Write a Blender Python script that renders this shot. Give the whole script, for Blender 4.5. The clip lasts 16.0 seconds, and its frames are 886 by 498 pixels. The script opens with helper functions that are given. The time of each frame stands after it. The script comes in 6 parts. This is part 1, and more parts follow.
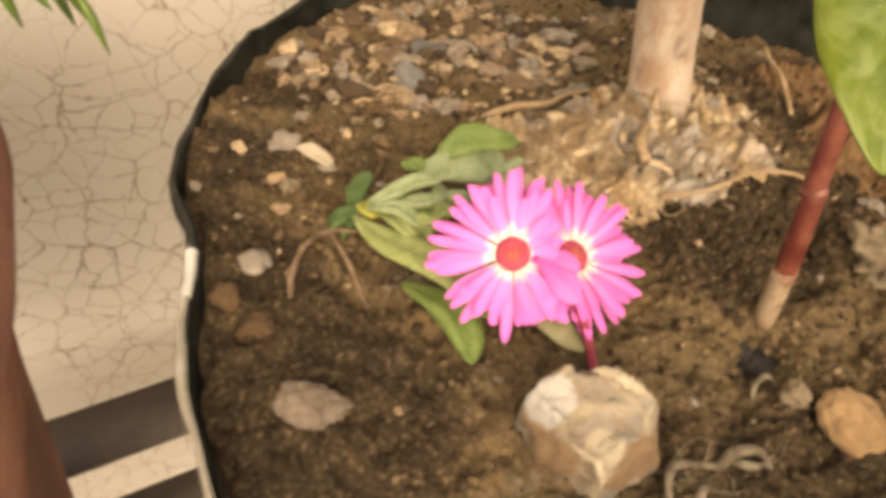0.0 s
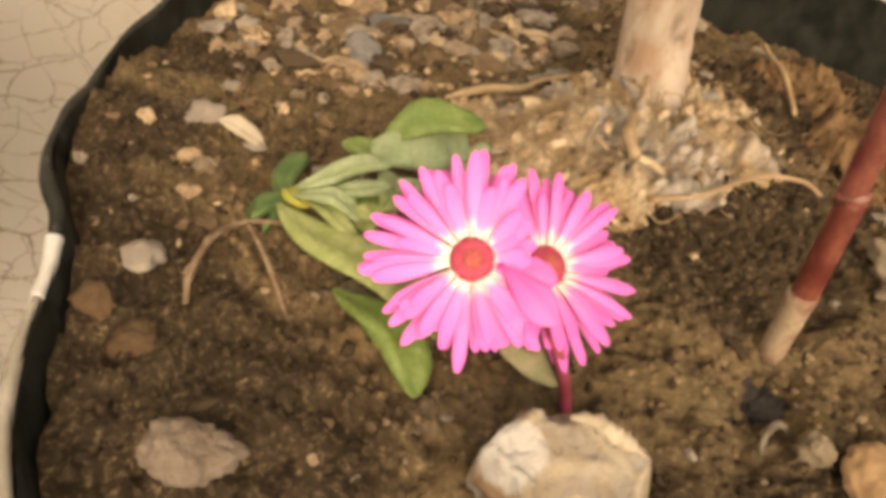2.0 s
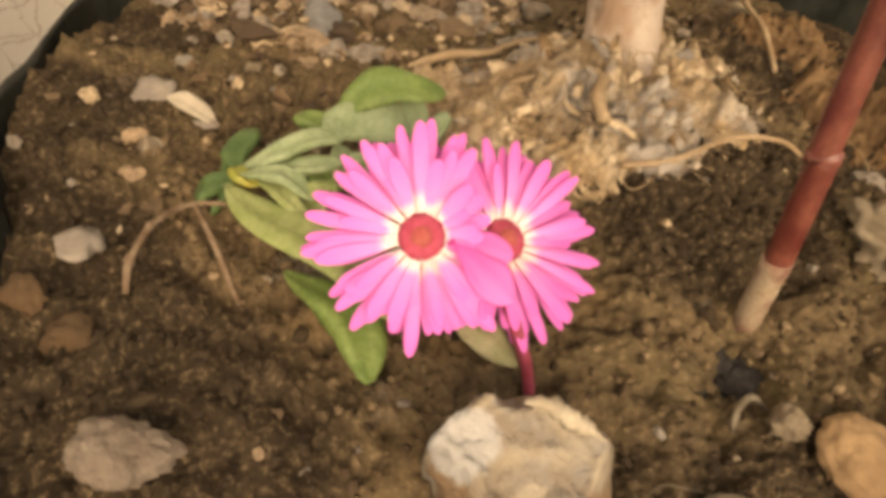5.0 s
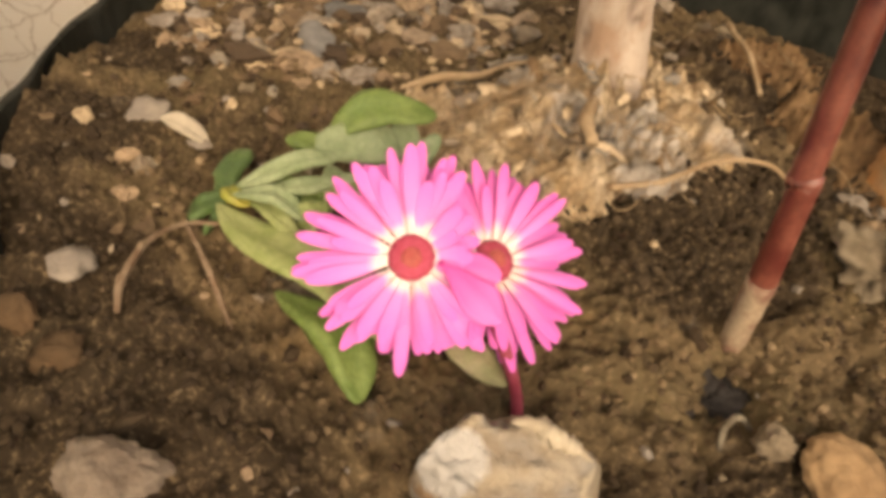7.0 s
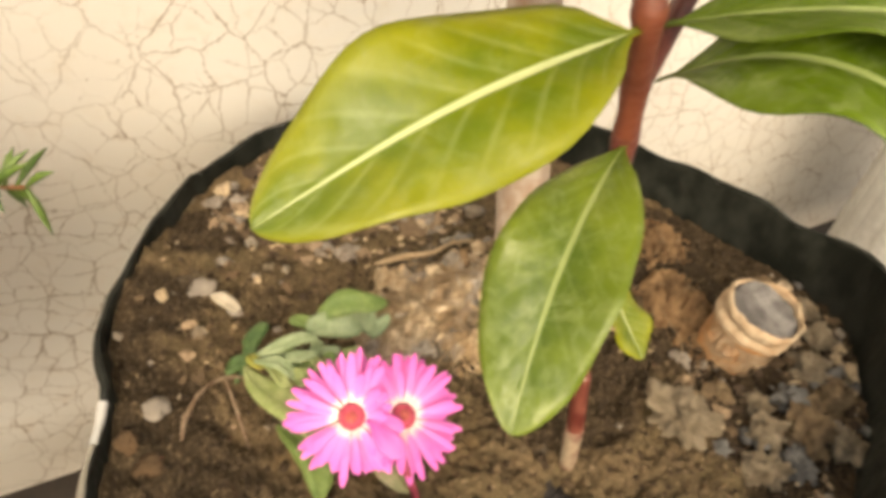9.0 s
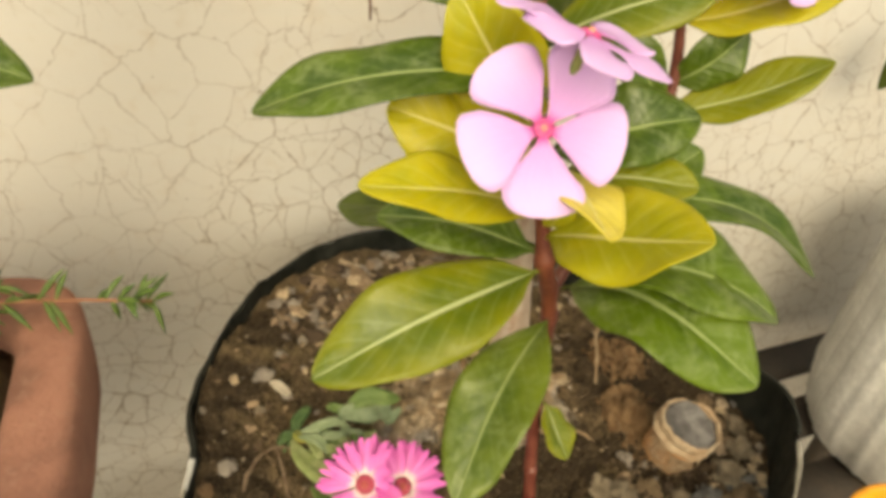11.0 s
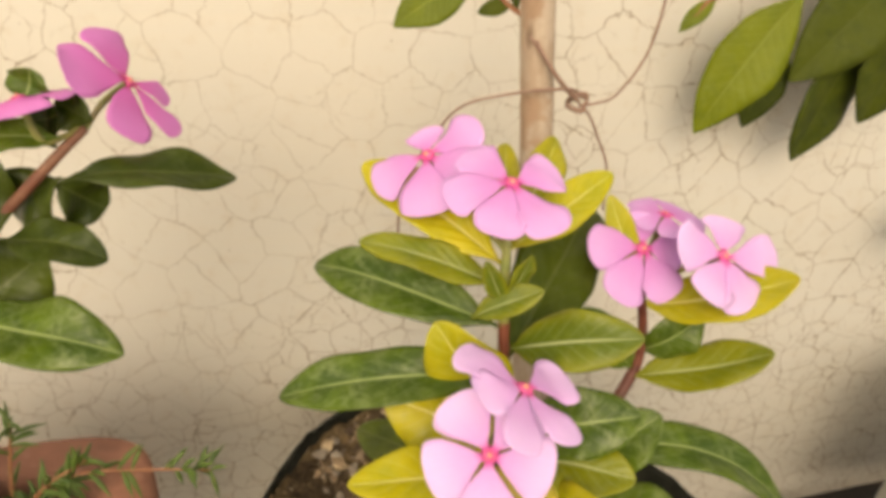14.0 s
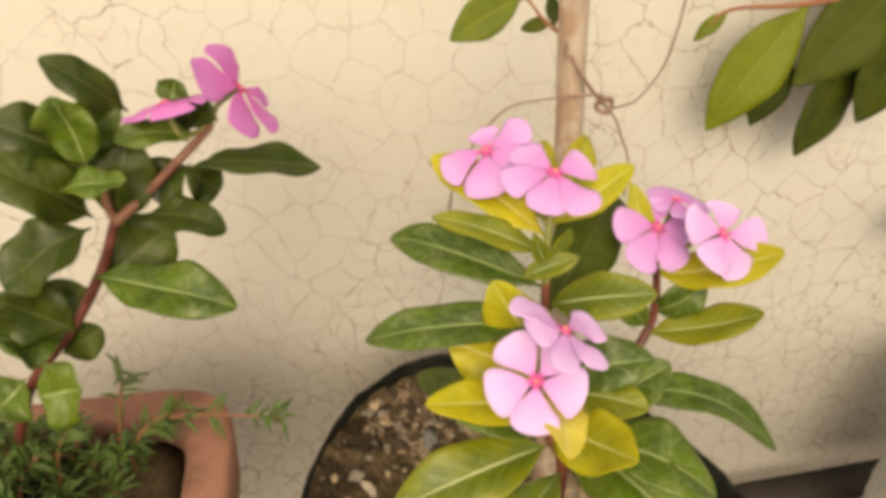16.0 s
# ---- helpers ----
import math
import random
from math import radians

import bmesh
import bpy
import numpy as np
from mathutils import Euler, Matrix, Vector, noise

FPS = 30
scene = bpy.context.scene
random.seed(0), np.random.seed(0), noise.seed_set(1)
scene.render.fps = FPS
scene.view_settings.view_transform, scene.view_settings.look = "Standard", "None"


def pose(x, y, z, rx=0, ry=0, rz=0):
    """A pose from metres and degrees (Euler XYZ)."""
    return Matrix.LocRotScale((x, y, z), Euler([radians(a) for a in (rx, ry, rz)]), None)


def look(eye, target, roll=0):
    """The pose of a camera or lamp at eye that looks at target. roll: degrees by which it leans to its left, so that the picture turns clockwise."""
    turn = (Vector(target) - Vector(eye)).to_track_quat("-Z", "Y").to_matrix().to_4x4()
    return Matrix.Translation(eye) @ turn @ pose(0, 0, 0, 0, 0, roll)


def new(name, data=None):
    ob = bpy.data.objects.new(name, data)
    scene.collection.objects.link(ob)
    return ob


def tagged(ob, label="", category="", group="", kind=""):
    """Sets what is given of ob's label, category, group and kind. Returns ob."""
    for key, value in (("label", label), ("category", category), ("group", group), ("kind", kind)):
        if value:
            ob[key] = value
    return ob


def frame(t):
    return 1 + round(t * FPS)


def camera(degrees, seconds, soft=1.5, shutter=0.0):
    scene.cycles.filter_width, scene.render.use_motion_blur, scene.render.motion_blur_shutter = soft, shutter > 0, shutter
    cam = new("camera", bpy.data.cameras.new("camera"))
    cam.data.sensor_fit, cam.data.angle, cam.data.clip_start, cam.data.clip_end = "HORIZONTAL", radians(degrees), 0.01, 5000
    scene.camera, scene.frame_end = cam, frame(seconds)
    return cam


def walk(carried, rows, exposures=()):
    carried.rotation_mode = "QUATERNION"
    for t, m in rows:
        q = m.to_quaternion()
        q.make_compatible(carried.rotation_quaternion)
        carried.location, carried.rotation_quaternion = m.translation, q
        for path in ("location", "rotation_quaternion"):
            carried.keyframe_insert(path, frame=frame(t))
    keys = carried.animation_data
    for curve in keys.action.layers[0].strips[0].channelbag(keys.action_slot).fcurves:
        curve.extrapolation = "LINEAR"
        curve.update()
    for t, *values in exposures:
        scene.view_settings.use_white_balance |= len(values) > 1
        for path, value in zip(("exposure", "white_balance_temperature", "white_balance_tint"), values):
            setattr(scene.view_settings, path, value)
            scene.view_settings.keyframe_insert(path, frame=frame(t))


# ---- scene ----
cam = camera(67.8, 16.0, soft=4.5, shutter=0.4)
PATH = [
    (0, (0.02902, 0.02676, 0.71299), (0.11612, 0.22148, 0.50205), 2.53),
    (0.5, (0.04082, 0.03544, 0.70280), (0.13769, 0.23195, 0.49786), 6.55),
    (1, (0.04016, 0.04205, 0.70013), (0.13492, 0.23639, 0.49215), 4.26),
    (1.5, (0.03841, 0.05050, 0.68777), (0.13819, 0.24084, 0.47845), 6.21),
    (2, (0.04292, 0.04670, 0.68888), (0.14523, 0.23684, 0.48060), 7.94),
    (2.5, (0.04740, 0.04626, 0.69174), (0.14974, 0.23508, 0.48228), 7.53),
    (3, (0.04888, 0.04434, 0.68306), (0.15255, 0.22982, 0.47128), 8.01),
    (3.5, (0.04706, 0.05143, 0.68853), (0.15264, 0.23740, 0.47813), 8.10),
    (4, (0.04361, 0.05095, 0.68242), (0.14331, 0.23604, 0.46840), 7.19),
    (4.5, (0.04853, 0.04975, 0.68555), (0.14977, 0.23479, 0.47222), 7.26),
    (4.7, (0.05322, 0.04875, 0.68547), (0.15293, 0.22963, 0.46788), 6.34),
    (7, (0.05336, 0.04756, 0.68696), (0.15839, 0.23271, 0.47556), 7.06),
    (7.5, (0.04857, 0.04663, 0.69300), (0.14909, 0.23454, 0.48185), 7.05),
    (8, (0.04991, 0.03011, 0.71950), (0.14870, 0.22408, 0.51308), 6.78),
    (8.2, (0.04875, 0.01955, 0.72837), (0.15235, 0.21731, 0.52798), 8.59),
    (8.5, (0.05403, 0.01457, 0.74279), (0.15139, 0.21064, 0.53766), 6.09),
    (8.8, (0.05643, 0.00725, 0.76180), (0.15265, 0.21411, 0.56699), 4.72),
    (9, (0.05979, 0.00576, 0.77193), (0.15622, 0.21155, 0.57610), 4.81),
    (9.2, (0.06164, -0.00090, 0.77474), (0.15883, 0.20568, 0.58011), 4.21),
    (9.5, (0.05824, -0.00799, 0.80078), (0.15121, 0.20497, 0.61103), 2.40),
    (9.7, (0.05122, -0.01200, 0.81596), (0.14387, 0.20497, 0.63065), 3.52),
    (11.8, (0.06127, -0.05393, 0.86988), (0.13860, 0.18885, 0.71151), 4.51),
    (12, (0.06921, -0.05036, 0.88275), (0.14100, 0.19741, 0.72959), 3.66),
    (12.2, (0.07875, -0.04829, 0.89190), (0.15392, 0.19894, 0.73951), 1.94),
    (12.5, (0.08585, -0.04595, 0.90613), (0.15498, 0.20582, 0.75838), 3.44),
    (13, (0.08295, -0.03966, 0.91329), (0.14324, 0.21552, 0.76751), 0.86),
    (13.5, (0.07280, -0.04393, 0.92277), (0.12623, 0.21316, 0.77769), 2.28),
    (14, (0.07515, -0.05100, 0.92396), (0.12784, 0.20394, 0.77487), 2.57),
    (14.5, (0.07110, -0.06109, 0.93227), (0.12190, 0.19255, 0.78031), 2.14),
    (15, (0.06240, -0.06545, 0.93622), (0.11567, 0.18716, 0.78341), 2.65),
    (15.5, (0.06466, -0.08133, 0.93551), (0.11122, 0.17145, 0.78081), 2.14),
    (16, (0.04958, -0.09857, 0.94484), (0.09520, 0.15576, 0.79240), 2.48),
]
EXPOSURES = [(0.0, 1.12, 8100, 11), (4.0, 0.90, 8200, 11), (7.0, 0.88, 7900, 12), (8.0, 1.12, 7500, 8), (9.0, 1.12, 7200, 6), (9.5, 0.97, 7150, 0), (9.7, 0.87, 7250, -1), (11.8, 0.46, 7400, -1), (12.6, 0.38, 7450, 0), (13.0, 0.35, 7450, 5), (16.0, 0.32, 7450, 5)]
walk(cam, [(t, look(eye, target, roll)) for t, eye, target, roll in PATH], EXPOSURES)

# ---- light: open shade under a bright hazy sky ----
SUN_HEIGHT, SUN_SIDE = 36.0, 194.5
world = bpy.data.worlds.new("sky")
scene.world = world
world.use_nodes = True
wn = world.node_tree
sky = wn.nodes.new("ShaderNodeTexSky")
sky.sky_type, sky.sun_disc = "NISHITA", False
sky.sun_elevation, sky.sun_rotation = radians(SUN_HEIGHT), radians(SUN_SIDE)
sky.air_density, sky.dust_density, sky.ozone_density = 0.8, 7.0, 0.6
wn.links.new(sky.outputs[0], wn.nodes["Background"].inputs[0])
wn.nodes["Background"].inputs[1].default_value = 0.15
sun = new("sun", bpy.data.lights.new("sun", "SUN"))
sun.data.energy, sun.data.angle, sun.data.color = 0.85, radians(150), (1.0, 0.965, 0.91)
sun.matrix_basis = look((-0.7, -2.7, 2.03), (0.0, 0.0, 0.0))


# ---- materials ----
class Nodes:
    """Short way to wire a node material."""

    def __init__(self, name, rough=0.6, spec=0.4):
        self.mat = bpy.data.materials.new(name)
        self.mat.use_nodes = True
        self.tree = self.mat.node_tree
        self.bsdf = self.tree.nodes["Principled BSDF"]
        self.out = self.tree.nodes["Material Output"]
        self.bsdf.inputs["Roughness"].default_value = rough
        self.bsdf.inputs["Specular IOR Level"].default_value = spec

    def put(self, socket, value):
        if isinstance(value, bpy.types.NodeSocket):
            self.tree.links.new(value, socket)
        elif isinstance(value, (tuple, list)) and len(value) == 3 and socket.type == "RGBA":
            socket.default_value = (*value, 1)
        else:
            socket.default_value = value

    def node(self, kind, **ins):
        n = self.tree.nodes.new("ShaderNode" + kind)
        for k, v in ins.items():
            self.put(n.inputs[k.replace("_", " ")], v)
        return n

    def coords(self, kind="Object"):
        return self.node("TexCoord").outputs[kind]

    def noise(self, vec, scale, detail=4, rough=0.55, distort=0.0):
        return self.node("TexNoise", Vector=vec, Scale=scale, Detail=detail, Roughness=rough, Distortion=distort).outputs["Fac"]

    def math(self, op, a, b=0.0, c=0.0):
        n = self.tree.nodes.new("ShaderNodeMath")
        n.operation = op
        for i, v in enumerate((a, b, c)):
            self.put(n.inputs[i], v)
        return n.outputs[0]

    def ramp(self, fac, lo, hi, a=0.0, b=1.0):
        n = self.tree.nodes.new("ShaderNodeMapRange")
        n.interpolation_type = "SMOOTHSTEP"
        for i, v in enumerate((fac, lo, hi, a, b)):
            self.put(n.inputs[i], v)
        return n.outputs[0]

    def mix(self, fac, a, b, blend="MIX"):
        n = self.tree.nodes.new("ShaderNodeMix")
        n.data_type, n.blend_type = "RGBA", blend
        self.put(n.inputs[0], fac)
        self.put(n.inputs[6], a)
        self.put(n.inputs[7], b)
        return n.outputs[2]

    def stretch(self, vec, sx, sy, sz):
        n = self.node("Mapping", Vector=vec)
        n.inputs["Scale"].default_value = (sx, sy, sz)
        return n.outputs[0]

    def color(self, value):
        self.put(self.bsdf.inputs["Base Color"], value)
        return self

    def bump(self, height, strength=0.3, distance=0.001):
        n = self.node("Bump", Height=height, Strength=strength, Distance=distance)
        self.put(self.bsdf.inputs["Normal"], n.outputs[0])
        return self

    def thin(self, color, share=0.25):
        """Light that passes through a leaf or petal."""
        tr = self.node("BsdfTranslucent", Color=color)
        m = self.node("MixShader", Fac=share)
        self.tree.links.new(self.bsdf.outputs[0], m.inputs[1])
        self.tree.links.new(tr.outputs[0], m.inputs[2])
        self.tree.links.new(m.outputs[0], self.out.inputs[0])
        return self


def mottled(name, a, b, scale, rough=0.8, spec=0.3, relief=0.4, deep=0.001, fine=6.0):
    m = Nodes(name, rough, spec)
    v = m.coords()
    n1, n2 = m.noise(v, scale, 5, 0.6), m.noise(v, scale * fine, 4, 0.65)
    rnd = m.node("ObjectInfo").outputs["Random"]
    c = m.mix(m.ramp(n1, 0.35, 0.65), a, b)
    c = m.mix(m.ramp(n2, 0.3, 0.75, 0.0, 0.55), c, tuple(x * 0.55 for x in a))
    c = m.mix(m.math("MULTIPLY", rnd, 0.25), c, tuple(x * 0.75 for x in b))
    m.color(c).bump(m.math("ADD", n2, n1), relief, deep)
    return m.mat


def wall_paint():
    m = Nodes("cream_wall_paint", 0.55, 0.35)
    v = m.coords()
    warp = m.node("TexNoise", Vector=v, Scale=38.0, Detail=5.0, Roughness=0.62)
    big = m.node("TexNoise", Vector=v, Scale=5.0, Detail=2.0)
    w = m.node("VectorMath", )
    w.operation = "MULTIPLY_ADD"
    m.put(w.inputs[0], warp.outputs["Color"])
    w.inputs[1].default_value = (0.019, 0.0, 0.019)
    m.put(w.inputs[2], v)
    ragged = m.node("TexNoise", Vector=v, Scale=170.0, Detail=4.0, Roughness=0.7)
    w2 = m.node("VectorMath")
    w2.operation = "MULTIPLY_ADD"
    m.put(w2.inputs[0], ragged.outputs["Color"])
    w2.inputs[1].default_value = (0.0038, 0.0, 0.0038)
    m.put(w2.inputs[2], w.outputs[0])
    axes = m.node("SeparateXYZ", Vector=w2.outputs[0])
    flat = m.node("CombineXYZ", X=axes.outputs["X"], Y=axes.outputs["Z"]).outputs[0]

    def crack(scale, width):
        vo = m.node("TexVoronoi", Vector=flat, Scale=scale)
        vo.feature, vo.voronoi_dimensions = "DISTANCE_TO_EDGE", "2D"
        wide = m.math("MULTIPLY", m.ramp(m.noise(v, 30.0, 3), 0.3, 0.75, 0.3, 1.05), width * scale)
        return m.math("SUBTRACT", 1.0, m.ramp(vo.outputs["Distance"], m.math("MULTIPLY", wide, 0.25), wide))

    z = m.node("SeparateXYZ", Vector=v).outputs["Z"]
    x = m.node("SeparateXYZ", Vector=v).outputs["X"]
    worn = m.ramp(m.math("ADD", m.noise(v, 6.0, 4, 0.65), m.ramp(z, 0.35, 1.0, 0.16, -0.06)), 0.42, 0.62)
    c1 = m.math("MULTIPLY", crack(32.0, 0.00095), m.ramp(m.noise(v, 13.0, 4, 0.6), 0.24, 0.42, 0.25, 1.0))
    c2 = m.math("MULTIPLY", crack(54.0, 0.0008), m.ramp(m.math("ADD", m.noise(v, 11.0, 4, 0.6), m.ramp(z, 0.5, 0.95, 0.10, -0.05)), 0.49, 0.60))
    lines = m.math("MULTIPLY", m.math("MAXIMUM", c1, m.math("MULTIPLY", c2, 0.85)), m.ramp(worn, 0.0, 1.0, 0.5, 1.0))
    brush = m.noise(m.stretch(v, 6.0, 1.0, 160.0), 1.0, 4, 0.6)
    base = m.mix(m.ramp(big.outputs["Fac"], 0.35, 0.65), (0.78, 0.760, 0.705), (0.752, 0.718, 0.648))
    base = m.mix(m.ramp(m.noise(v, 60.0, 5, 0.7), 0.5, 0.8, 0.0, 0.35), base, (0.6, 0.49, 0.35))
    base = m.mix(m.ramp(brush, 0.35, 0.7, 0.0, 0.12), base, (0.82, 0.76, 0.63))
    pits = m.node("TexVoronoi", Vector=v, Scale=90.0).outputs["Distance"]
    pit = m.math("MULTIPLY", m.math("SUBTRACT", 1.0, m.ramp(pits, 0.03, 0.09)), m.ramp(m.noise(v, 25.0), 0.52, 0.6))
    base = m.mix(m.math("MULTIPLY", pit, 0.6), base, (0.25, 0.18, 0.11))
    col = m.mix(m.math("MULTIPLY", lines, 0.74), base, (0.26, 0.18, 0.10))
    h = m.math("SUBTRACT", m.math("MULTIPLY", m.math("ADD", brush, m.noise(v, 120.0, 4)), 0.25), lines)
    m.color(col).bump(h, 0.25, 0.001)
    return m.mat


def leaf_paint(name, young, old, edge, vein, edge_share=0.6, gloss=0.4, dust=0.25, ribs=0.11, count=9.0, wax=0.24):
    """Leaf: pale midrib and side veins along the blade, tinted edge, mottling, dust and painted pale sheen."""
    m = Nodes(name, gloss, 0.22)
    uv = m.node("SeparateXYZ", Vector=m.coords("UV"))
    u, side = uv.outputs["X"], m.math("ABSOLUTE", m.math("SUBTRACT", uv.outputs["Y"], 0.5))
    side = m.math("MULTIPLY", side, 2.0)
    v = m.coords()
    rnd = m.node("ObjectInfo").outputs["Random"]
    n1, n2 = m.noise(v, 70.0, 4, 0.6), m.noise(v, 420.0, 4, 0.7)
    c = m.mix(m.ramp(m.math("ADD", n1, m.math("MULTIPLY", rnd, 0.3)), 0.45, 0.85), old, young)
    c = m.mix(m.math("MULTIPLY", m.ramp(side, 0.35, 1.05), edge_share), c, edge)
    rib_w = m.math("SUBTRACT", 0.088, m.math("MULTIPLY", u, 0.06))
    rib = m.math("SUBTRACT", 1.0, m.ramp(side, m.math("MULTIPLY", rib_w, 0.55), rib_w))
    phase = m.math("SUBTRACT", m.math("MULTIPLY", u, count), m.math("MULTIPLY", m.math("POWER", side, 0.8), 2.3))
    phase = m.math("ADD", phase, m.math("MULTIPLY", n1, 0.35))
    cut = m.math("ABSOLUTE", m.math("SUBTRACT", m.math("FRACT", phase), 0.5))
    lat = m.math("MULTIPLY", m.math("SUBTRACT", 1.0, m.ramp(cut, 0.02, 0.16)), m.math("MULTIPLY", m.ramp(side, 0.98, 0.6), m.ramp(m.noise(v, 160.0, 3), 0.3, 0.6, 0.45, 1.0)))
    c = m.mix(m.math("MULTIPLY", lat, ribs), c, vein)
    # pale sheen blotches, painted into the colour together with fine dust
    sheen = m.math("MULTIPLY", m.ramp(m.noise(m.stretch(m.coords("UV"), 9.0, 3.2, 1.0), 1.0, 4, 0.62, 1.2), 0.48, 0.66), m.ramp(n2, 0.25, 0.7, 0.5, 1.0))
    c = m.mix(m.math("MULTIPLY", m.math("MAXIMUM", m.ramp(n2, 0.45, 0.8), m.math("MULTIPLY", sheen, 1.6)), dust), c, (0.34, 0.39, 0.16))
    c = m.mix(m.math("MULTIPLY", rib, 0.85), c, vein)
    pillow = m.math("MULTIPLY", m.ramp(cut, 0.0, 0.5), m.ramp(side, 1.0, 0.5))
    h = m.math("ADD", m.math("ADD", m.math("MULTIPLY", n2, 0.12), m.math("MULTIPLY", m.noise(v, 130.0, 2), 1.8)), m.math("MULTIPLY", pillow, 0.3))
    h = m.math("SUBTRACT", h, rib)
    m.color(c).bump(h, 0.5, 0.0009)
    m.put(m.bsdf.inputs["Roughness"], m.ramp(n2, 0.3, 0.8, gloss, gloss + 0.14))
    m.bsdf.inputs["Coat Roughness"].default_value = 0.24
    m.put(m.bsdf.inputs["Coat Weight"], m.math("MULTIPLY", m.ramp(sheen, 0.0, 0.6, 0.25, 1.0), wax))
    m.thin(m.mix(0.5, c, (0.30, 0.38, 0.03)), 0.14)
    return m.mat


def petal_paint(name, inner, outer, throat, start, stop, share=0.3):
    m = Nodes(name, 0.55, 0.25)
    uv = m.node("SeparateXYZ", Vector=m.coords("UV"))
    u, vv = uv.outputs["X"], uv.outputs["Y"]
    streak = m.noise(m.stretch(m.coords("UV"), 3.0, 42.0, 1.0), 1.0, 3, 0.6)
    c = m.mix(m.ramp(u, 0.1, 0.95), inner, outer)
    c = m.mix(m.math("SUBTRACT", 1.0, m.ramp(u, start, stop)), c, throat)
    c = m.mix(m.ramp(streak, 0.4, 0.75, 0.0, 0.25), c, tuple(min(1.0, x * 1.15) for x in outer))
    m.color(c).bump(streak, 0.15, 0.0003).thin(c, share)
    return m.mat


WALL = wall_paint()
GREEN = leaf_paint("leaf_green", (0.086, 0.135, 0.006), (0.032, 0.062, 0.004), (0.095, 0.138, 0.006), (0.27, 0.33, 0.12), 0.35, 0.30, 0.17)
LIME = leaf_paint("leaf_light_green", (0.108, 0.144, 0.0126), (0.0495, 0.0828, 0.0081), (0.126, 0.1575, 0.0117), (0.234, 0.279, 0.099), 0.4, 0.32, 0.14)
DEEP = leaf_paint("leaf_deep_green", (0.0512, 0.072, 0.0032), (0.0232, 0.0368, 0.0024), (0.0528, 0.0736, 0.0032), (0.088, 0.108, 0.024), 0.3, 0.36, 0.05)
OLIVE = leaf_paint("leaf_yellow_green", (0.166, 0.180, 0.006), (0.078, 0.110, 0.005), (0.22, 0.215, 0.009), (0.42, 0.46, 0.22), 0.6, 0.32, 0.07)
YELLOW = leaf_paint("leaf_yellow", (0.44, 0.385, 0.010), (0.30, 0.295, 0.010), (0.40, 0.345, 0.010), (0.62, 0.57, 0.2), 0.6, 0.4, 0.06)
PALE = leaf_paint("leaf_pale_yellow", (0.72, 0.62, 0.12), (0.58, 0.48, 0.06), (0.60, 0.48, 0.06), (0.72, 0.66, 0.3), 0.5, 0.45, 0.0)
GUAVA = leaf_paint("guava_leaf", (0.140, 0.168, 0.004), (0.088, 0.115, 0.003), (0.116, 0.142, 0.003), (0.175, 0.205, 0.026), 0.2, 0.5, 0.05, 0.35, 15.0, 0.0)
GUAVA_OLD = leaf_paint("guava_leaf_old", (0.060, 0.076, 0.003), (0.028, 0.041, 0.002), (0.042, 0.053, 0.003), (0.07, 0.086, 0.010), 0.2, 0.6, 0.03, 0.3, 15.0, 0.0)
PINK = petal_paint("pale_pink_petal", (0.63, 0.25, 0.62), (0.68, 0.40, 0.75), (0.62, 0.06, 0.32), 0.04, 0.22)
BLUSH = petal_paint("blush_petal", (0.66, 0.34, 0.70), (0.72, 0.50, 0.81), (0.64, 0.07, 0.36), 0.04, 0.20)
ROSE = petal_paint("rose_petal", (0.65, 0.15, 0.50), (0.66, 0.235, 0.60), (0.50, 0.03, 0.16), 0.05, 0.2)
MAGENTA = petal_paint("magenta_petal", (0.76, 0.255, 0.58), (0.70, 0.150, 0.49), (0.80, 0.69, 0.63), 0.15, 0.35, 0.25)
MAGENTA_DEEP = petal_paint("deep_magenta_petal", (0.60, 0.09, 0.35), (0.69, 0.15, 0.44), (0.60, 0.07, 0.31), 0.0, 0.2, 0.25)
EYE = mottled("flower_eye", (0.66, 0.07, 0.26), (0.74, 0.16, 0.36), 900.0)
EYE_DOT = mottled("flower_throat", (0.78, 0.36, 0.24), (0.74, 0.26, 0.24), 900.0)
DISC = mottled("daisy_disc", (0.34, 0.035, 0.065), (0.45, 0.075, 0.12), 700.0, 0.7, 0.3, 0.6, 0.0006)
DISC_MID = mottled("daisy_disc_middle", (0.36, 0.065, 0.06), (0.42, 0.11, 0.085), 900.0, 0.7, 0.3, 0.6, 0.0006)
STEM = mottled("red_stem", (0.078, 0.014, 0.010), (0.165, 0.052, 0.034), 150.0, 0.4, 0.5, 0.3, 0.0004)
STEM_UPPER = mottled("red_brown_stem", (0.20, 0.058, 0.028), (0.115, 0.030, 0.018), 110.0, 0.45, 0.4, 0.4, 0.0006)
STEM_TAN = mottled("tan_red_stem", (0.24, 0.115, 0.07), (0.15, 0.05, 0.03), 70.0, 0.5, 0.4, 0.3, 0.0005)
STEM_OLD = mottled("grey_stem_base", (0.30, 0.23, 0.15), (0.12, 0.042, 0.028), 150.0, 0.7, 0.3, 0.5, 0.0006)
STEM_GREEN = mottled("green_stem", (0.20, 0.24, 0.06), (0.28, 0.25, 0.08), 120.0, 0.5, 0.4, 0.2, 0.0004)
STEM_BROWN = mottled("brown_stem", (0.26, 0.10, 0.045), (0.34, 0.16, 0.08), 120.0, 0.5, 0.4, 0.2, 0.0004)
SUCCULENT = mottled("succulent_leaf", (0.085, 0.138, 0.026), (0.150, 0.205, 0.055), 130.0, 0.5, 0.4, 0.6, 0.001)
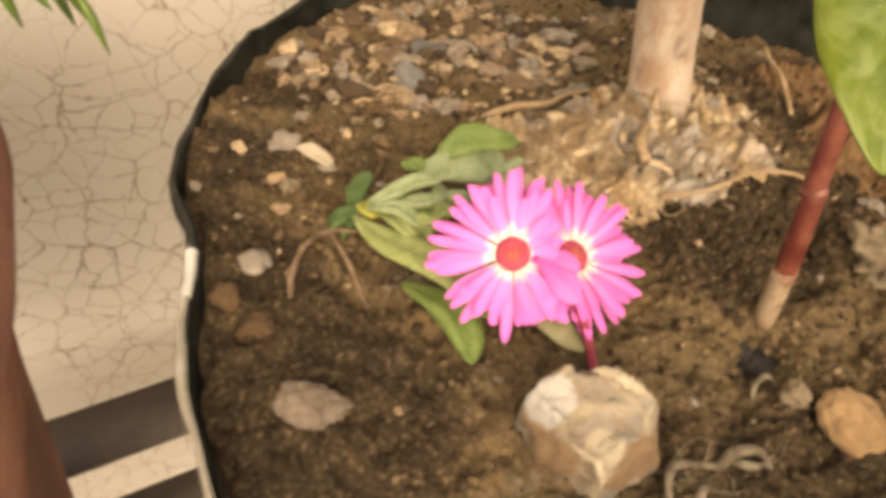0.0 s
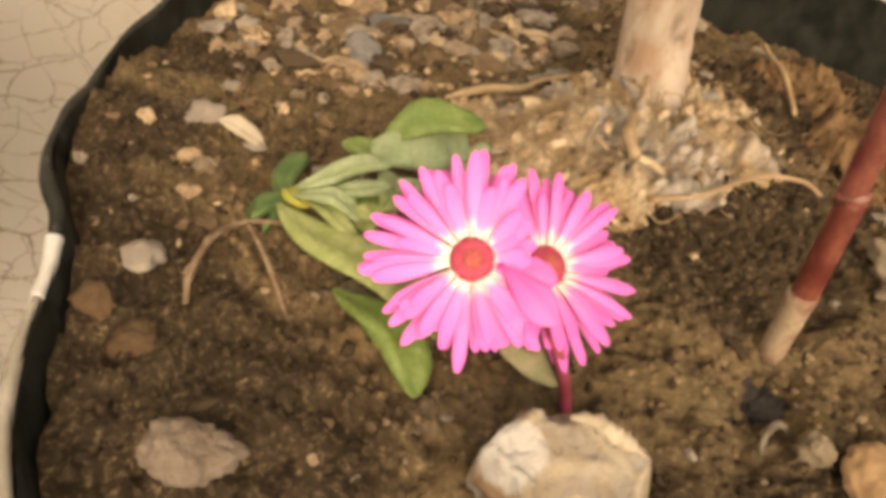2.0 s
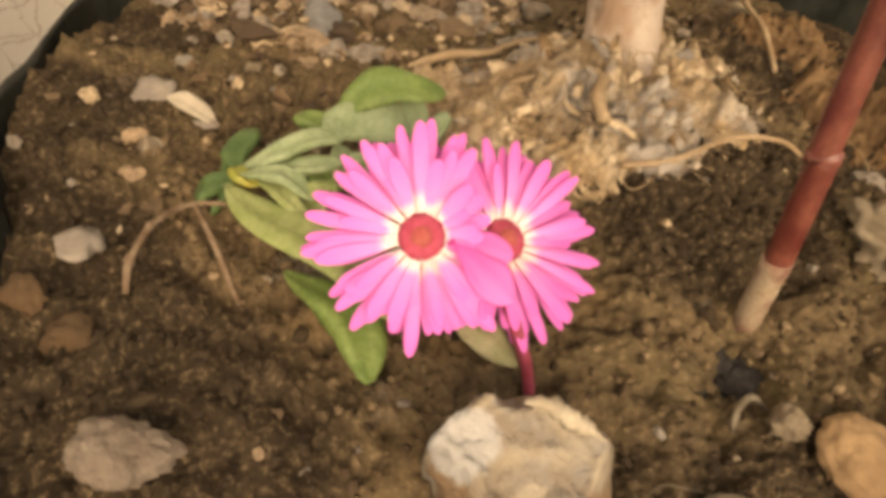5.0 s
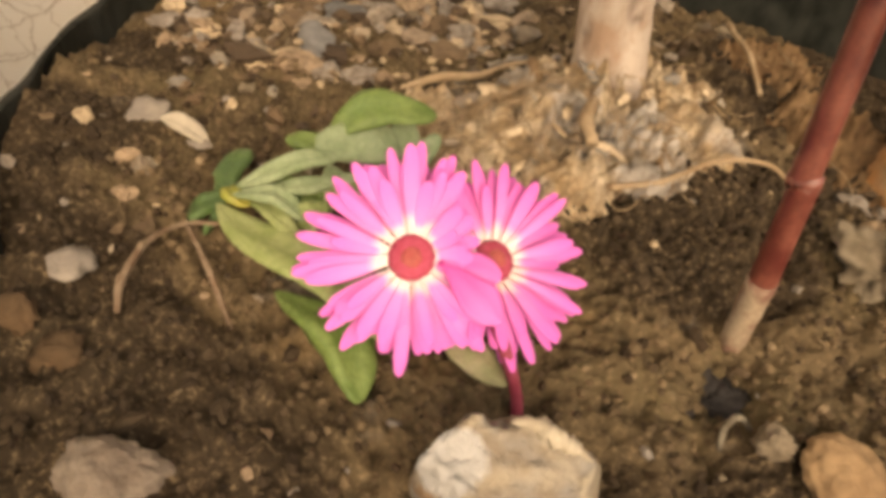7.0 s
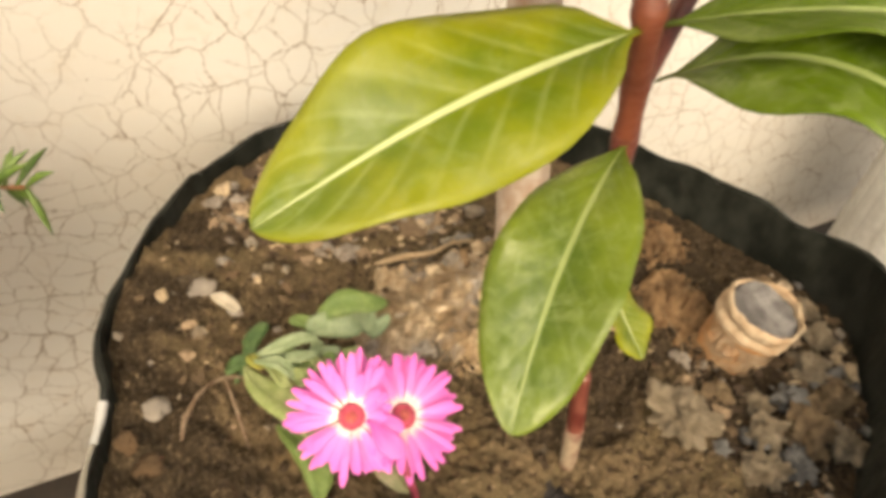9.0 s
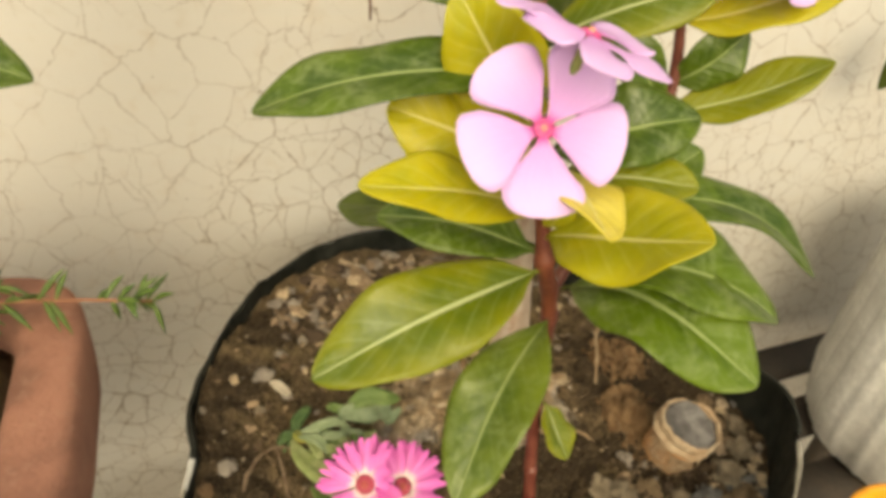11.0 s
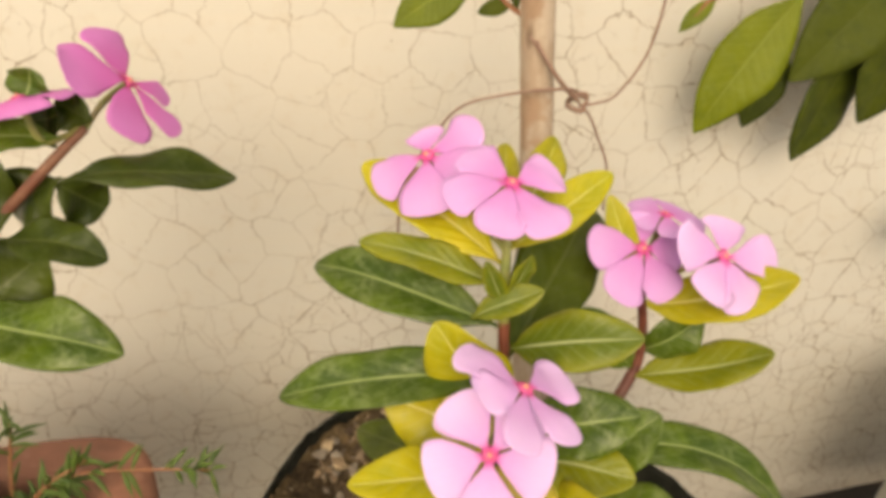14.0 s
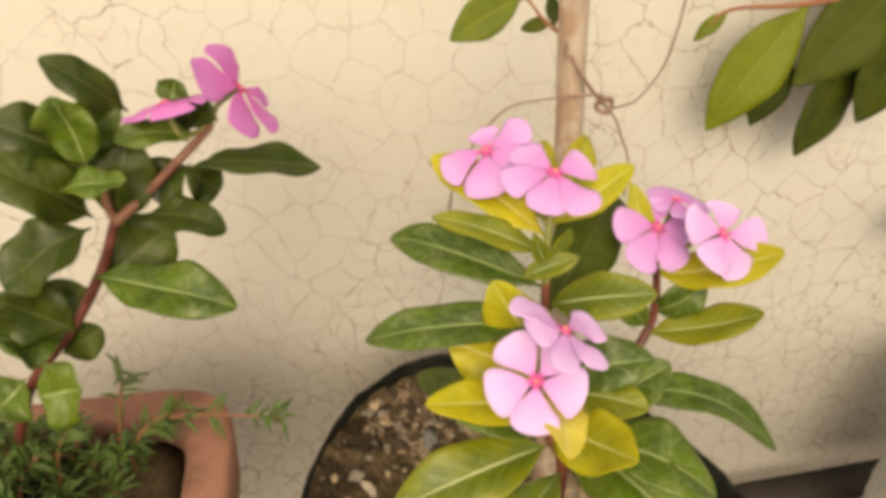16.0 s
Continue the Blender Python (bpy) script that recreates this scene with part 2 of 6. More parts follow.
SUCCULENT_DARK = mottled("dark_succulent_leaf", (0.040, 0.082, 0.020), (0.075, 0.125, 0.035), 160.0, 0.5, 0.4, 0.6, 0.001)
SUCCULENT_PALE = mottled("wilted_succulent_leaf", (0.185, 0.225, 0.065), (0.29, 0.32, 0.135), 160.0, 0.5, 0.4, 0.6, 0.001)
SUCCULENT_GREY = mottled("grey_green_leaf", (0.155, 0.205, 0.095), (0.25, 0.30, 0.165), 160.0, 0.5, 0.4, 0.6, 0.001)
SUCCULENT_YELLOW = mottled("yellowing_leaf", (0.28, 0.25, 0.04), (0.18, 0.20, 0.035), 160.0, 0.5, 0.4, 0.5, 0.001)
WITHERED = mottled("withered_sepal", (0.33, 0.28, 0.17), (0.22, 0.22, 0.10), 200.0, 0.7, 0.3, 0.5, 0.0008)
STALK_PINK = mottled("pink_red_stalk", (0.30, 0.055, 0.085), (0.22, 0.03, 0.05), 200.0, 0.5, 0.4, 0.3, 0.0005)
ROOT = mottled("dry_root", (0.38, 0.28, 0.17), (0.25, 0.165, 0.09), 90.0, 0.85, 0.2, 0.5, 0.0006)
ROOT_GREY = mottled("grey_dry_root", (0.20, 0.17, 0.12), (0.085, 0.065, 0.042), 260.0, 0.9, 0.2, 0.6, 0.0006)
VEIN = mottled("quartz_vein", (0.40, 0.345, 0.25), (0.25, 0.20, 0.135), 200.0, 0.7, 0.3, 0.4, 0.0006)
TWIG = mottled("dry_twig", (0.235, 0.175, 0.115), (0.12, 0.07, 0.04), 220.0, 0.85, 0.2, 0.5, 0.0006)
STONE_TAN = mottled("orange_tan_stone", (0.30, 0.195, 0.10), (0.21, 0.13, 0.065), 80.0, 0.85, 0.25, 0.6, 0.0012)
CLOD_DARK = mottled("blackish_clod", (0.030, 0.026, 0.023), (0.055, 0.048, 0.042), 140.0, 0.95, 0.15, 0.9, 0.0018)
STONE_BROWN = mottled("brown_grey_stone", (0.17, 0.135, 0.10), (0.115, 0.085, 0.06), 90.0, 0.85, 0.25, 0.7, 0.0015)
ROCK_GREY = mottled("grey_stone", (0.15, 0.115, 0.074), (0.205, 0.16, 0.105), 80.0, 0.85, 0.25, 0.7, 0.0015)
ROCK_TAN = mottled("sandy_stone", (0.17, 0.115, 0.066), (0.11, 0.07, 0.04), 80.0, 0.9, 0.2, 0.7, 0.0015)
CLOD_BROWN = mottled("brown_clod", (0.115, 0.07, 0.036), (0.06, 0.04, 0.022), 90.0, 0.95, 0.15, 0.8, 0.0015)
WHITE_CHIP = mottled("pale_chip", (0.24, 0.205, 0.16), (0.17, 0.145, 0.12), 120.0, 0.8, 0.3, 0.5, 0.0008)
ASH = mottled("grey_clod", (0.205, 0.195, 0.18), (0.095, 0.09, 0.082), 90.0, 0.95, 0.15, 0.8, 0.0015)
BAG_WHITE = mottled("dusty_white_film", (0.66, 0.65, 0.61), (0.52, 0.51, 0.475), 25.0, 0.4, 0.5, 0.5, 0.002)
CLOD_PALE = mottled("pale_dry_clod", (0.37, 0.30, 0.205), (0.215, 0.165, 0.105), 190.0, 0.95, 0.15, 1.0, 0.0024)
CLOD_TAN = mottled("tan_dry_clod", (0.30, 0.215, 0.125), (0.14, 0.095, 0.055), 190.0, 0.95, 0.15, 1.0, 0.0024)
DULL_FILM = mottled("grey_olive_film", (0.20, 0.18, 0.14), (0.30, 0.275, 0.225), 60.0, 0.5, 0.4, 0.5, 0.001)
WHITE_FILM = mottled("white_film", (0.50, 0.49, 0.455), (0.38, 0.37, 0.34), 25.0, 0.35, 0.5, 0.5, 0.002)
IRON = mottled("rusty_painted_iron", (0.05, 0.041, 0.033), (0.075, 0.057, 0.042), 30.0, 0.7, 0.4, 0.5, 0.0008)
WIRE = mottled("copper_brown_wire", (0.22, 0.12, 0.085), (0.30, 0.19, 0.14), 200.0, 0.45, 0.5, 0.2, 0.0003)
PIPE = mottled("brown_plastic_pipe", (0.46, 0.20, 0.055), (0.36, 0.27, 0.175), 75.0, 0.6, 0.3, 0.6, 0.0012)
PIPE_PALE = mottled("weathered_pipe_collar", (0.56, 0.45, 0.31), (0.33, 0.215, 0.12), 95.0, 0.7, 0.3, 0.7, 0.0012)
ASH_PALE = mottled("pale_ash", (0.23, 0.215, 0.20), (0.075, 0.069, 0.064), 75.0, 0.95, 0.15, 0.9, 0.002)
ORANGE = mottled("orange_plastic", (0.72, 0.30, 0.015), (0.62, 0.24, 0.012), 30.0, 0.4, 0.5, 0.1, 0.0004)
NEEDLE = mottled("needle_leaf", (0.055, 0.105, 0.018), (0.11, 0.165, 0.03), 150.0, 0.5, 0.4, 0.2, 0.0003)
CEMENT = mottled("cement_floor", (0.52, 0.48, 0.42), (0.44, 0.40, 0.35), 8.0, 0.85, 0.25, 0.5, 0.002, 12.0)
TIE = mottled("dry_papery_bract", (0.40, 0.35, 0.265), (0.31, 0.26, 0.19), 120.0, 0.8, 0.2, 0.4, 0.0005)


def dark_patches(m, v):
    """Where the soil is coloured darker: broad ragged patches, most near the bag's left and right sides."""
    patchy = m.noise(v, 17.0, 4)
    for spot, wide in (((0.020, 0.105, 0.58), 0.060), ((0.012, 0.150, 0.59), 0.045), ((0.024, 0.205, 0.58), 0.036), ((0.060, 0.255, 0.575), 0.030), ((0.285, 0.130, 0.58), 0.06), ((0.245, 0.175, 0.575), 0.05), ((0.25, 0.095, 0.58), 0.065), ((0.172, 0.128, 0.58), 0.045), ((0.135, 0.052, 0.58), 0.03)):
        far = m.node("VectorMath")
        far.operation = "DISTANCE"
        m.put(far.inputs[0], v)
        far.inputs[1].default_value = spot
        patchy = m.math("ADD", patchy, m.ramp(far.outputs["Value"], wide * 0.5, wide, 0.28, 0.0))
    return patchy


def crumb_paint():
    m = Nodes("soil_crumbs", 0.95, 0.15)
    r = m.node("NewGeometry").outputs["Random Per Island"]
    v = m.coords()
    c = m.mix(m.ramp(r, 0.0, 0.85), (0.030, 0.021, 0.012), (0.15, 0.106, 0.058))
    c = m.mix(m.ramp(r, 0.95, 1.0), c, (0.30, 0.22, 0.13))
    c = m.mix(m.ramp(m.noise(v, 600.0), 0.35, 0.7, 0.0, 0.5), c, (0.06, 0.035, 0.02))
    c = m.mix(m.ramp(dark_patches(m, v), 0.55, 0.74, 0.0, 0.8), c, (0.026, 0.018, 0.011))
    m.color(c).bump(m.noise(v, 900.0), 0.5, 0.0005)
    return m.mat


def soil_paint():
    """Dry potting soil: brown with greenish and dark patches and pale specks."""
    m = Nodes("dry_soil", 0.95, 0.12)
    v = m.coords()
    big, mid, fine = m.noise(v, 26.0, 4, 0.6), m.noise(v, 150.0, 5, 0.65), m.noise(v, 700.0, 4, 0.7)
    c = m.mix(m.ramp(big, 0.38, 0.62), (0.106, 0.074, 0.039), (0.080, 0.058, 0.030))
    hue = m.noise(v, 19.0, 5, 0.65)
    c = m.mix(m.ramp(hue, 0.52, 0.64, 0.0, 0.6), c, (0.150, 0.098, 0.045))
    c = m.mix(m.ramp(hue, 0.47, 0.38, 0.0, 0.25), c, (0.085, 0.070, 0.030))
    c = m.mix(m.ramp(m.noise(v, 31.0, 4, 0.6), 0.60, 0.70, 0.0, 0.7), c, (0.15, 0.13, 0.105))
    patchy = dark_patches(m, v)
    c = m.mix(m.ramp(patchy, 0.55, 0.74, 0.0, 0.85), c, (0.026, 0.018, 0.011))
    c = m.mix(m.ramp(mid, 0.46, 0.70, 0.0, 0.65), c, (0.026, 0.017, 0.009))
    c = m.mix(m.ramp(fine, 0.48, 0.74, 0.0, 0.75), c, (0.21, 0.15, 0.085))
    m.color(c).bump(m.math("ADD", mid, m.math("MULTIPLY", fine, 0.6)), 0.7, 0.0018)
    return m.mat


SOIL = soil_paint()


def coir_paint():
    """Matted coir: cream, tan and brown fibre with greyed patches."""
    m = Nodes("coir_fibre", 0.95, 0.1)
    v = m.coords()
    n1, n2, n3 = m.noise(v, 70.0, 5, 0.65), m.noise(m.stretch(v, 1.0, 3.0, 1.0), 240.0, 5, 0.7, 1.2), m.noise(v, 30.0, 3)
    c = m.mix(m.ramp(n1, 0.38, 0.6), (0.64, 0.51, 0.34), (0.43, 0.30, 0.165))
    c = m.mix(m.ramp(n3, 0.50, 0.60, 0.0, 0.8), c, (0.48, 0.44, 0.38))
    c = m.mix(m.ramp(n2, 0.46, 0.72, 0.0, 0.65), c, (0.14, 0.085, 0.045))
    m.color(c).bump(m.math("ADD", n2, n1), 1.0, 0.003)
    return m.mat


COIR = coir_paint()
COIR_BROWN = mottled("brown_crumbly_coir", (0.36, 0.23, 0.12), (0.17, 0.098, 0.048), 150.0, 0.95, 0.1, 1.0, 0.0025)


def film_paint():
    """Black plastic film, dusty and scuffed."""
    m = Nodes("black_film", 0.5, 0.16)
    v = m.coords()
    dust = m.math("MULTIPLY", m.noise(v, 28.0, 5, 0.65), m.noise(m.stretch(v, 1.0, 1.0, 0.6), 120.0, 5, 0.7))
    c = m.mix(m.ramp(dust, 0.16, 0.38, 0.0, 0.85), (0.008, 0.009, 0.007), (0.028, 0.029, 0.023))
    m.color(c).bump(m.noise(m.stretch(v, 1.0, 1.0, 0.4), 90.0, 4, 0.6), 0.6, 0.002)
    m.put(m.bsdf.inputs["Roughness"], m.ramp(dust, 0.15, 0.4, 0.38, 0.75))
    return m.mat


BLACK_FILM = film_paint()


def clay_paint():
    """Old terracotta: dull red-brown with dark damp stains, chalky bloom and grit."""
    m = Nodes("terracotta", 0.88, 0.2)
    v = m.coords()
    n1, n2, n3 = m.noise(v, 22.0, 5, 0.6), m.noise(v, 130.0, 5, 0.65), m.noise(v, 600.0, 4, 0.7)
    c = m.mix(m.ramp(n1, 0.38, 0.62), (0.30, 0.145, 0.100), (0.21, 0.100, 0.070))
    c = m.mix(m.ramp(m.noise(v, 14.0, 4), 0.5, 0.64, 0.0, 0.6), c, (0.12, 0.062, 0.044))
    c = m.mix(m.ramp(n2, 0.55, 0.78, 0.0, 0.45), c, (0.36, 0.22, 0.16))
    c = m.mix(m.ramp(n3, 0.5, 0.8, 0.0, 0.4), c, (0.13, 0.07, 0.05))
    m.color(c).bump(m.math("ADD", n2, m.math("MULTIPLY", n3, 0.5)), 0.8, 0.0018)
    return m.mat


TERRACOTTA = clay_paint()


def bark_paint():
    """Smooth pale bark with upright streaks, flaked patches and dark scars."""
    m = Nodes("pale_bark", 0.75, 0.3)
    v = m.coords()
    long = m.stretch(v, 1.0, 1.0, 0.22)
    streak, fine = m.noise(long, 170.0, 5, 0.65), m.noise(v, 420.0, 4, 0.7)
    c = m.mix(m.ramp(streak, 0.35, 0.65), (0.42, 0.345, 0.27), (0.32, 0.24, 0.175))
    c = m.mix(m.ramp(m.noise(v, 45.0, 4, 0.6), 0.52, 0.62, 0.0, 0.6), c, (0.26, 0.15, 0.085))
    scar = m.node("TexVoronoi", Vector=m.stretch(v, 1.0, 1.0, 0.5), Scale=75.0).outputs["Distance"]
    scar = m.math("MULTIPLY", m.math("SUBTRACT", 1.0, m.ramp(scar, 0.12, 0.3)), m.ramp(m.noise(v, 35.0), 0.5, 0.6))
    c = m.mix(m.math("MULTIPLY", scar, 0.75), c, (0.10, 0.06, 0.04))
    c = m.mix(m.ramp(fine, 0.5, 0.8, 0.0, 0.4), c, (0.19, 0.13, 0.09))
    m.color(c).bump(m.math("ADD", m.math("ADD", streak, m.math("MULTIPLY", fine, 0.4)), m.math("MULTIPLY", scar, -1.0)), 0.7, 0.0014)
    return m.mat


BARK = bark_paint()


def rock_paint(name="grey_tan_rock", spots=()):
    """Broken rock: grey and tan faces, brown stains, thin pale seams; spots are (place, reach, colour)."""
    m = Nodes(name, 0.9, 0.2)
    v = m.coords()
    n1, n2 = m.noise(v, 55.0, 4, 0.6), m.noise(v, 330.0, 5, 0.7)
    c = m.mix(m.ramp(n1, 0.42, 0.58), (0.215, 0.195, 0.165), (0.19, 0.15, 0.105))
    c = m.mix(m.ramp(m.noise(v, 90.0, 5, 0.65), 0.5, 0.7, 0.0, 0.75), c, (0.12, 0.085, 0.05))
    c = m.mix(m.ramp(n2, 0.45, 0.75, 0.0, 0.5), c, (0.33, 0.28, 0.2))
    seam = m.node("TexVoronoi", Vector=v, Scale=70.0)
    seam.feature = "DISTANCE_TO_EDGE"
    c = m.mix(m.ramp(seam.outputs["Distance"], 0.0, 0.09, 0.35, 0.0), c, (0.42, 0.35, 0.24))
    for at, reach, tone in spots:
        far = m.node("VectorMath")
        far.operation = "DISTANCE"
        m.put(far.inputs[0], v)
        far.inputs[1].default_value = at
        ragged = m.math("ADD", far.outputs["Value"], m.math("MULTIPLY", m.math("SUBTRACT", m.noise(v, 160.0, 4, 0.65), 0.5), reach))
        c = m.mix(m.ramp(ragged, reach * 0.75, reach, 0.85, 0.0), c, m.mix(m.ramp(n2, 0.4, 0.7, 0.0, 0.5), tone, tuple(0.6 * x for x in tone)))
    m.color(c).bump(m.math("ADD", n2, n1), 1.0, 0.002)
    return m.mat


ROCK = rock_paint()
ROCK_STAINED = rock_paint("stained_rock", [((0.0785, 0.0800, 0.587), 0.0085, (0.20, 0.125, 0.068)), ((0.0955, 0.0685, 0.588), 0.0095, (0.185, 0.115, 0.062)), ((0.0800, 0.0855, 0.598), 0.0068, (0.36, 0.345, 0.315)), ((0.0870, 0.0730, 0.593), 0.0050, (0.33, 0.28, 0.20))])


def flake_paint():
    m = Nodes("coir_flakes", 0.95, 0.1)
    r = m.node("NewGeometry").outputs["Random Per Island"]
    v = m.coords()
    c = m.mix(m.ramp(r, 0.0, 0.6), (0.26, 0.18, 0.10), (0.56, 0.44, 0.29))
    c = m.mix(m.ramp(r, 0.65, 0.8), c, (0.23, 0.205, 0.17))
    c = m.mix(m.ramp(r, 0.85, 1.0), c, (0.19, 0.12, 0.06))
    c = m.mix(m.ramp(m.noise(v, 500.0, 5, 0.7), 0.4, 0.7, 0.0, 0.5), c, (0.17, 0.11, 0.06))
    m.color(c).bump(m.noise(v, 500.0, 5, 0.7), 0.8, 0.001)
    return m.mat


CRUMB = crumb_paint()
COIR_PALE = flake_paint()


# ---- builders ----
def thing(name, at, label, category, group="", kind=""):
    e = new(name)
    e.location = at
    e.empty_display_size = 0.01
    return tagged(e, label, category, group, kind)


def part(name, bm, mat, parent=None, label="", smooth=True):
    me = bpy.data.meshes.new(name)
    if isinstance(bm, bmesh.types.BMesh):
        bm.normal_update()
        bm.to_mesh(me)
        bm.free()
    else:
        me.from_pydata(*bm)
    me.materials.append(mat)
    if smooth:
        me.polygons.foreach_set("use_smooth", [True] * len(me.polygons))
    ob = new(name, me)
    if parent is not None:
        ob.parent = parent
        if parent.type == "EMPTY":
            ob.matrix_parent_inverse = Matrix.Translation(-parent.location)
    if label:
        ob["label"] = label
    return ob


def blade(base, tip, width, up, bend=0.1, fold=0.15, a=0.95, b=0.8, stalk=0.1, wave=0.06, thick=0.0004, seed=0, nu=20, nv=4, sway=0.0, ragged=0.035):
    """A leaf: arched along, folded at the midrib, wavy at the edge, with thickness and a stalk."""
    base, tip = Vector(base), Vector(tip)
    d = tip - base
    length = d.length
    d.normalize()
    n = Vector(up) - Vector(up).dot(d) * d
    n.normalize()
    s = d.cross(n)
    bm = bmesh.new()
    uv = bm.loops.layers.uv.new("UVMap")
    rng = random.Random(seed)
    ph, ph2 = rng.uniform(0, 6), rng.uniform(0, 6)
    tops, lows, coords = [], [], {}
    for i in range(nu + 1):
        u = 1 - (1 - i / nu) ** 1.5
        c = base + d * length * u + n * (bend * length * 4 * u * (1 - u)) + s * (sway * length * 4 * u * (1 - u))
        w = max(0.0, (u - stalk) / (1 - stalk))
        hw = width / 2 * max(math.sin(math.pi * min(1.0, w) ** a), 0.0) ** b
        hw = max(hw, 0.0007 if u < stalk + 0.05 else 0.00012)
        row, row2 = [], []
        for j in range(-nv, nv + 1):
            t = j / nv
            lift = fold * hw * (1.75 * abs(t) - 0.95 * t * t) + wave * hw * (abs(t) ** 2) * math.sin(ph + u * 11 + (2.0 if t > 0 else 0)) + 0.25 * wave * width * math.sin(ph2 + u * 6)
            p = c + s * (t * hw * (1 + ragged * math.sin(ph2 + u * 9.5 + (1.9 if t > 0 else 0)) + 0.5 * ragged * math.sin(ph + 23 * u))) + n * lift
            x = bm.verts.new(p + n * thick / 2)
            y = bm.verts.new(p - n * thick / 2)
            coords[x] = coords[y] = (u, t * 0.5 + 0.5)
            row.append(x)
            row2.append(y)
        tops.append(row)
        lows.append(row2)
    m = 2 * nv
    for i in range(nu):
        for j in range(m):
            bm.faces.new((tops[i][j], tops[i + 1][j], tops[i + 1][j + 1], tops[i][j + 1]))
            bm.faces.new((lows[i][j], lows[i][j + 1], lows[i + 1][j + 1], lows[i + 1][j]))
        for j in (0, m):
            bm.faces.new((tops[i][j], lows[i][j], lows[i + 1][j], tops[i + 1][j]))
    for i in (0, nu):
        for j in range(m):
            bm.faces.new((tops[i][j], tops[i][j + 1], lows[i][j + 1], lows[i][j]))
    for f in bm.faces:
        for l in f.loops:
            l[uv].uv = coords[l.vert]
    bmesh.ops.recalc_face_normals(bm, faces=bm.faces)
    return bm


def smooth_line(pts, steps=8):
    """Points along a smooth curve through pts (x, y, z, radius)."""
    pts = [np.array(p, float) for p in pts]
    ext = [2 * pts[0] - pts[1]] + pts + [2 * pts[-1] - pts[-2]]
    out = []
    for i in range(1, len(ext) - 2):
        p0, p1, p2, p3 = ext[i - 1 : i + 3]
        for k in range(steps):
            t = k / steps
            out.append(0.5 * (2 * p1 + (p2 - p0) * t + (2 * p0 - 5 * p1 + 4 * p2 - p3) * t * t + (3 * p1 - p0 - 3 * p2 + p3) * t**3))
    out.append(pts[-1])
    return out


def tube(pts, sides=8, steps=8, bm=None, lump=0.0, seed=0):
    """A tapered tube through pts (x, y, z, radius)."""
    bm = bm or bmesh.new()
    line = smooth_line(pts, steps)
    rng = random.Random(seed)
    rings, side = [], None
    for i, p in enumerate(line):
        q = line[min(i + 1, len(line) - 1)] - line[max(i - 1, 0)]
        d = Vector(q[:3]).normalized()
        side = (side - side.dot(d) * d) if side is not None else d.orthogonal()
        side.normalize()
        up = d.cross(side)
        r = max(p[3], 0.00008)
        ring = []
        for k in range(sides):
            g = 2 * math.pi * k / sides
            rr = r * (1 + lump * rng.uniform(-1, 1))
            ring.append(bm.verts.new(Vector(p[:3]) + (side * math.cos(g) + up * math.sin(g)) * rr))
        rings.append(ring)
    for r0, r1 in zip(rings, rings[1:]):
        for k in range(sides):
            bm.faces.new((r0[k], r0[(k + 1) % sides], r1[(k + 1) % sides], r1[k]))
    bm.faces.new(rings[0][::-1])
    bm.faces.new(rings[-1])
    return bm


def lathe(profile, at, outline=lambda g: 1.0, sides=64, closed=True):
    """A turned body from (radius, z) pairs; outline(angle) scales the radius."""
    bm = bmesh.new()
    rings = []
    for r, z in profile:
        rings.append([bm.verts.new((at[0] + r * outline(2 * math.pi * k / sides) * math.cos(2 * math.pi * k / sides), at[1] + r * outline(2 * math.pi * k / sides) * math.sin(2 * math.pi * k / sides), at[2] + z)) for k in range(sides)])
    for r0, r1 in zip(rings, rings[1:]):
        for k in range(sides):
            bm.faces.new((r0[k], r0[(k + 1) % sides], r1[(k + 1) % sides], r1[k]))
    if closed:
        bm.faces.new(rings[0][::-1])
        bm.faces.new(rings[-1])
    return bm


def box(x0, x1, y0, y1, z0, z1, bevel=0.0):
    bm = bmesh.new()
    bmesh.ops.create_cube(bm, size=1.0, matrix=Matrix.Translation(((x0 + x1) / 2, (y0 + y1) / 2, (z0 + z1) / 2)) @ Matrix.Diagonal((x1 - x0, y1 - y0, z1 - z0, 1)))
    if bevel:
        bmesh.ops.bevel(bm, geom=bm.edges[:], offset=bevel, segments=2, affect="EDGES")
    return bm


def stone(at, size, turn=(0, 0, 0), seed=0, rough=0.25, facets=0.0, detail=3):
    """A stone: a ball cut by planes and broken by noise, half sunk at at."""
    bm = bmesh.new()
    bmesh.ops.create_icosphere(bm, subdivisions=detail, radius=1.0)
    rng = random.Random(seed)
    cuts = [(Vector((rng.gauss(0, 1), rng.gauss(0, 1), rng.gauss(0, 1))).normalized(), rng.uniform(0.55, 0.85)) for _ in range(int(9 * facets))]
    m = pose(*at, *turn) @ Matrix.Diagonal((*[s / 2 for s in size], 1))
    off = Vector((seed * 3.1, seed * 1.7, 0))
    for v in bm.verts:
        p = v.co.copy()
        for n, h in cuts:
            over = p.dot(n) - h
            if over > 0:
                p -= n * over * 0.9
        p *= 1 + rough * (noise.fractal(p * 1.6 + off, 1.0, 2.0, 4) + 0.32 * noise.fractal(p * 4.5 + off, 0.9, 2.0, 3))
        v.co = m @ p
    return bm


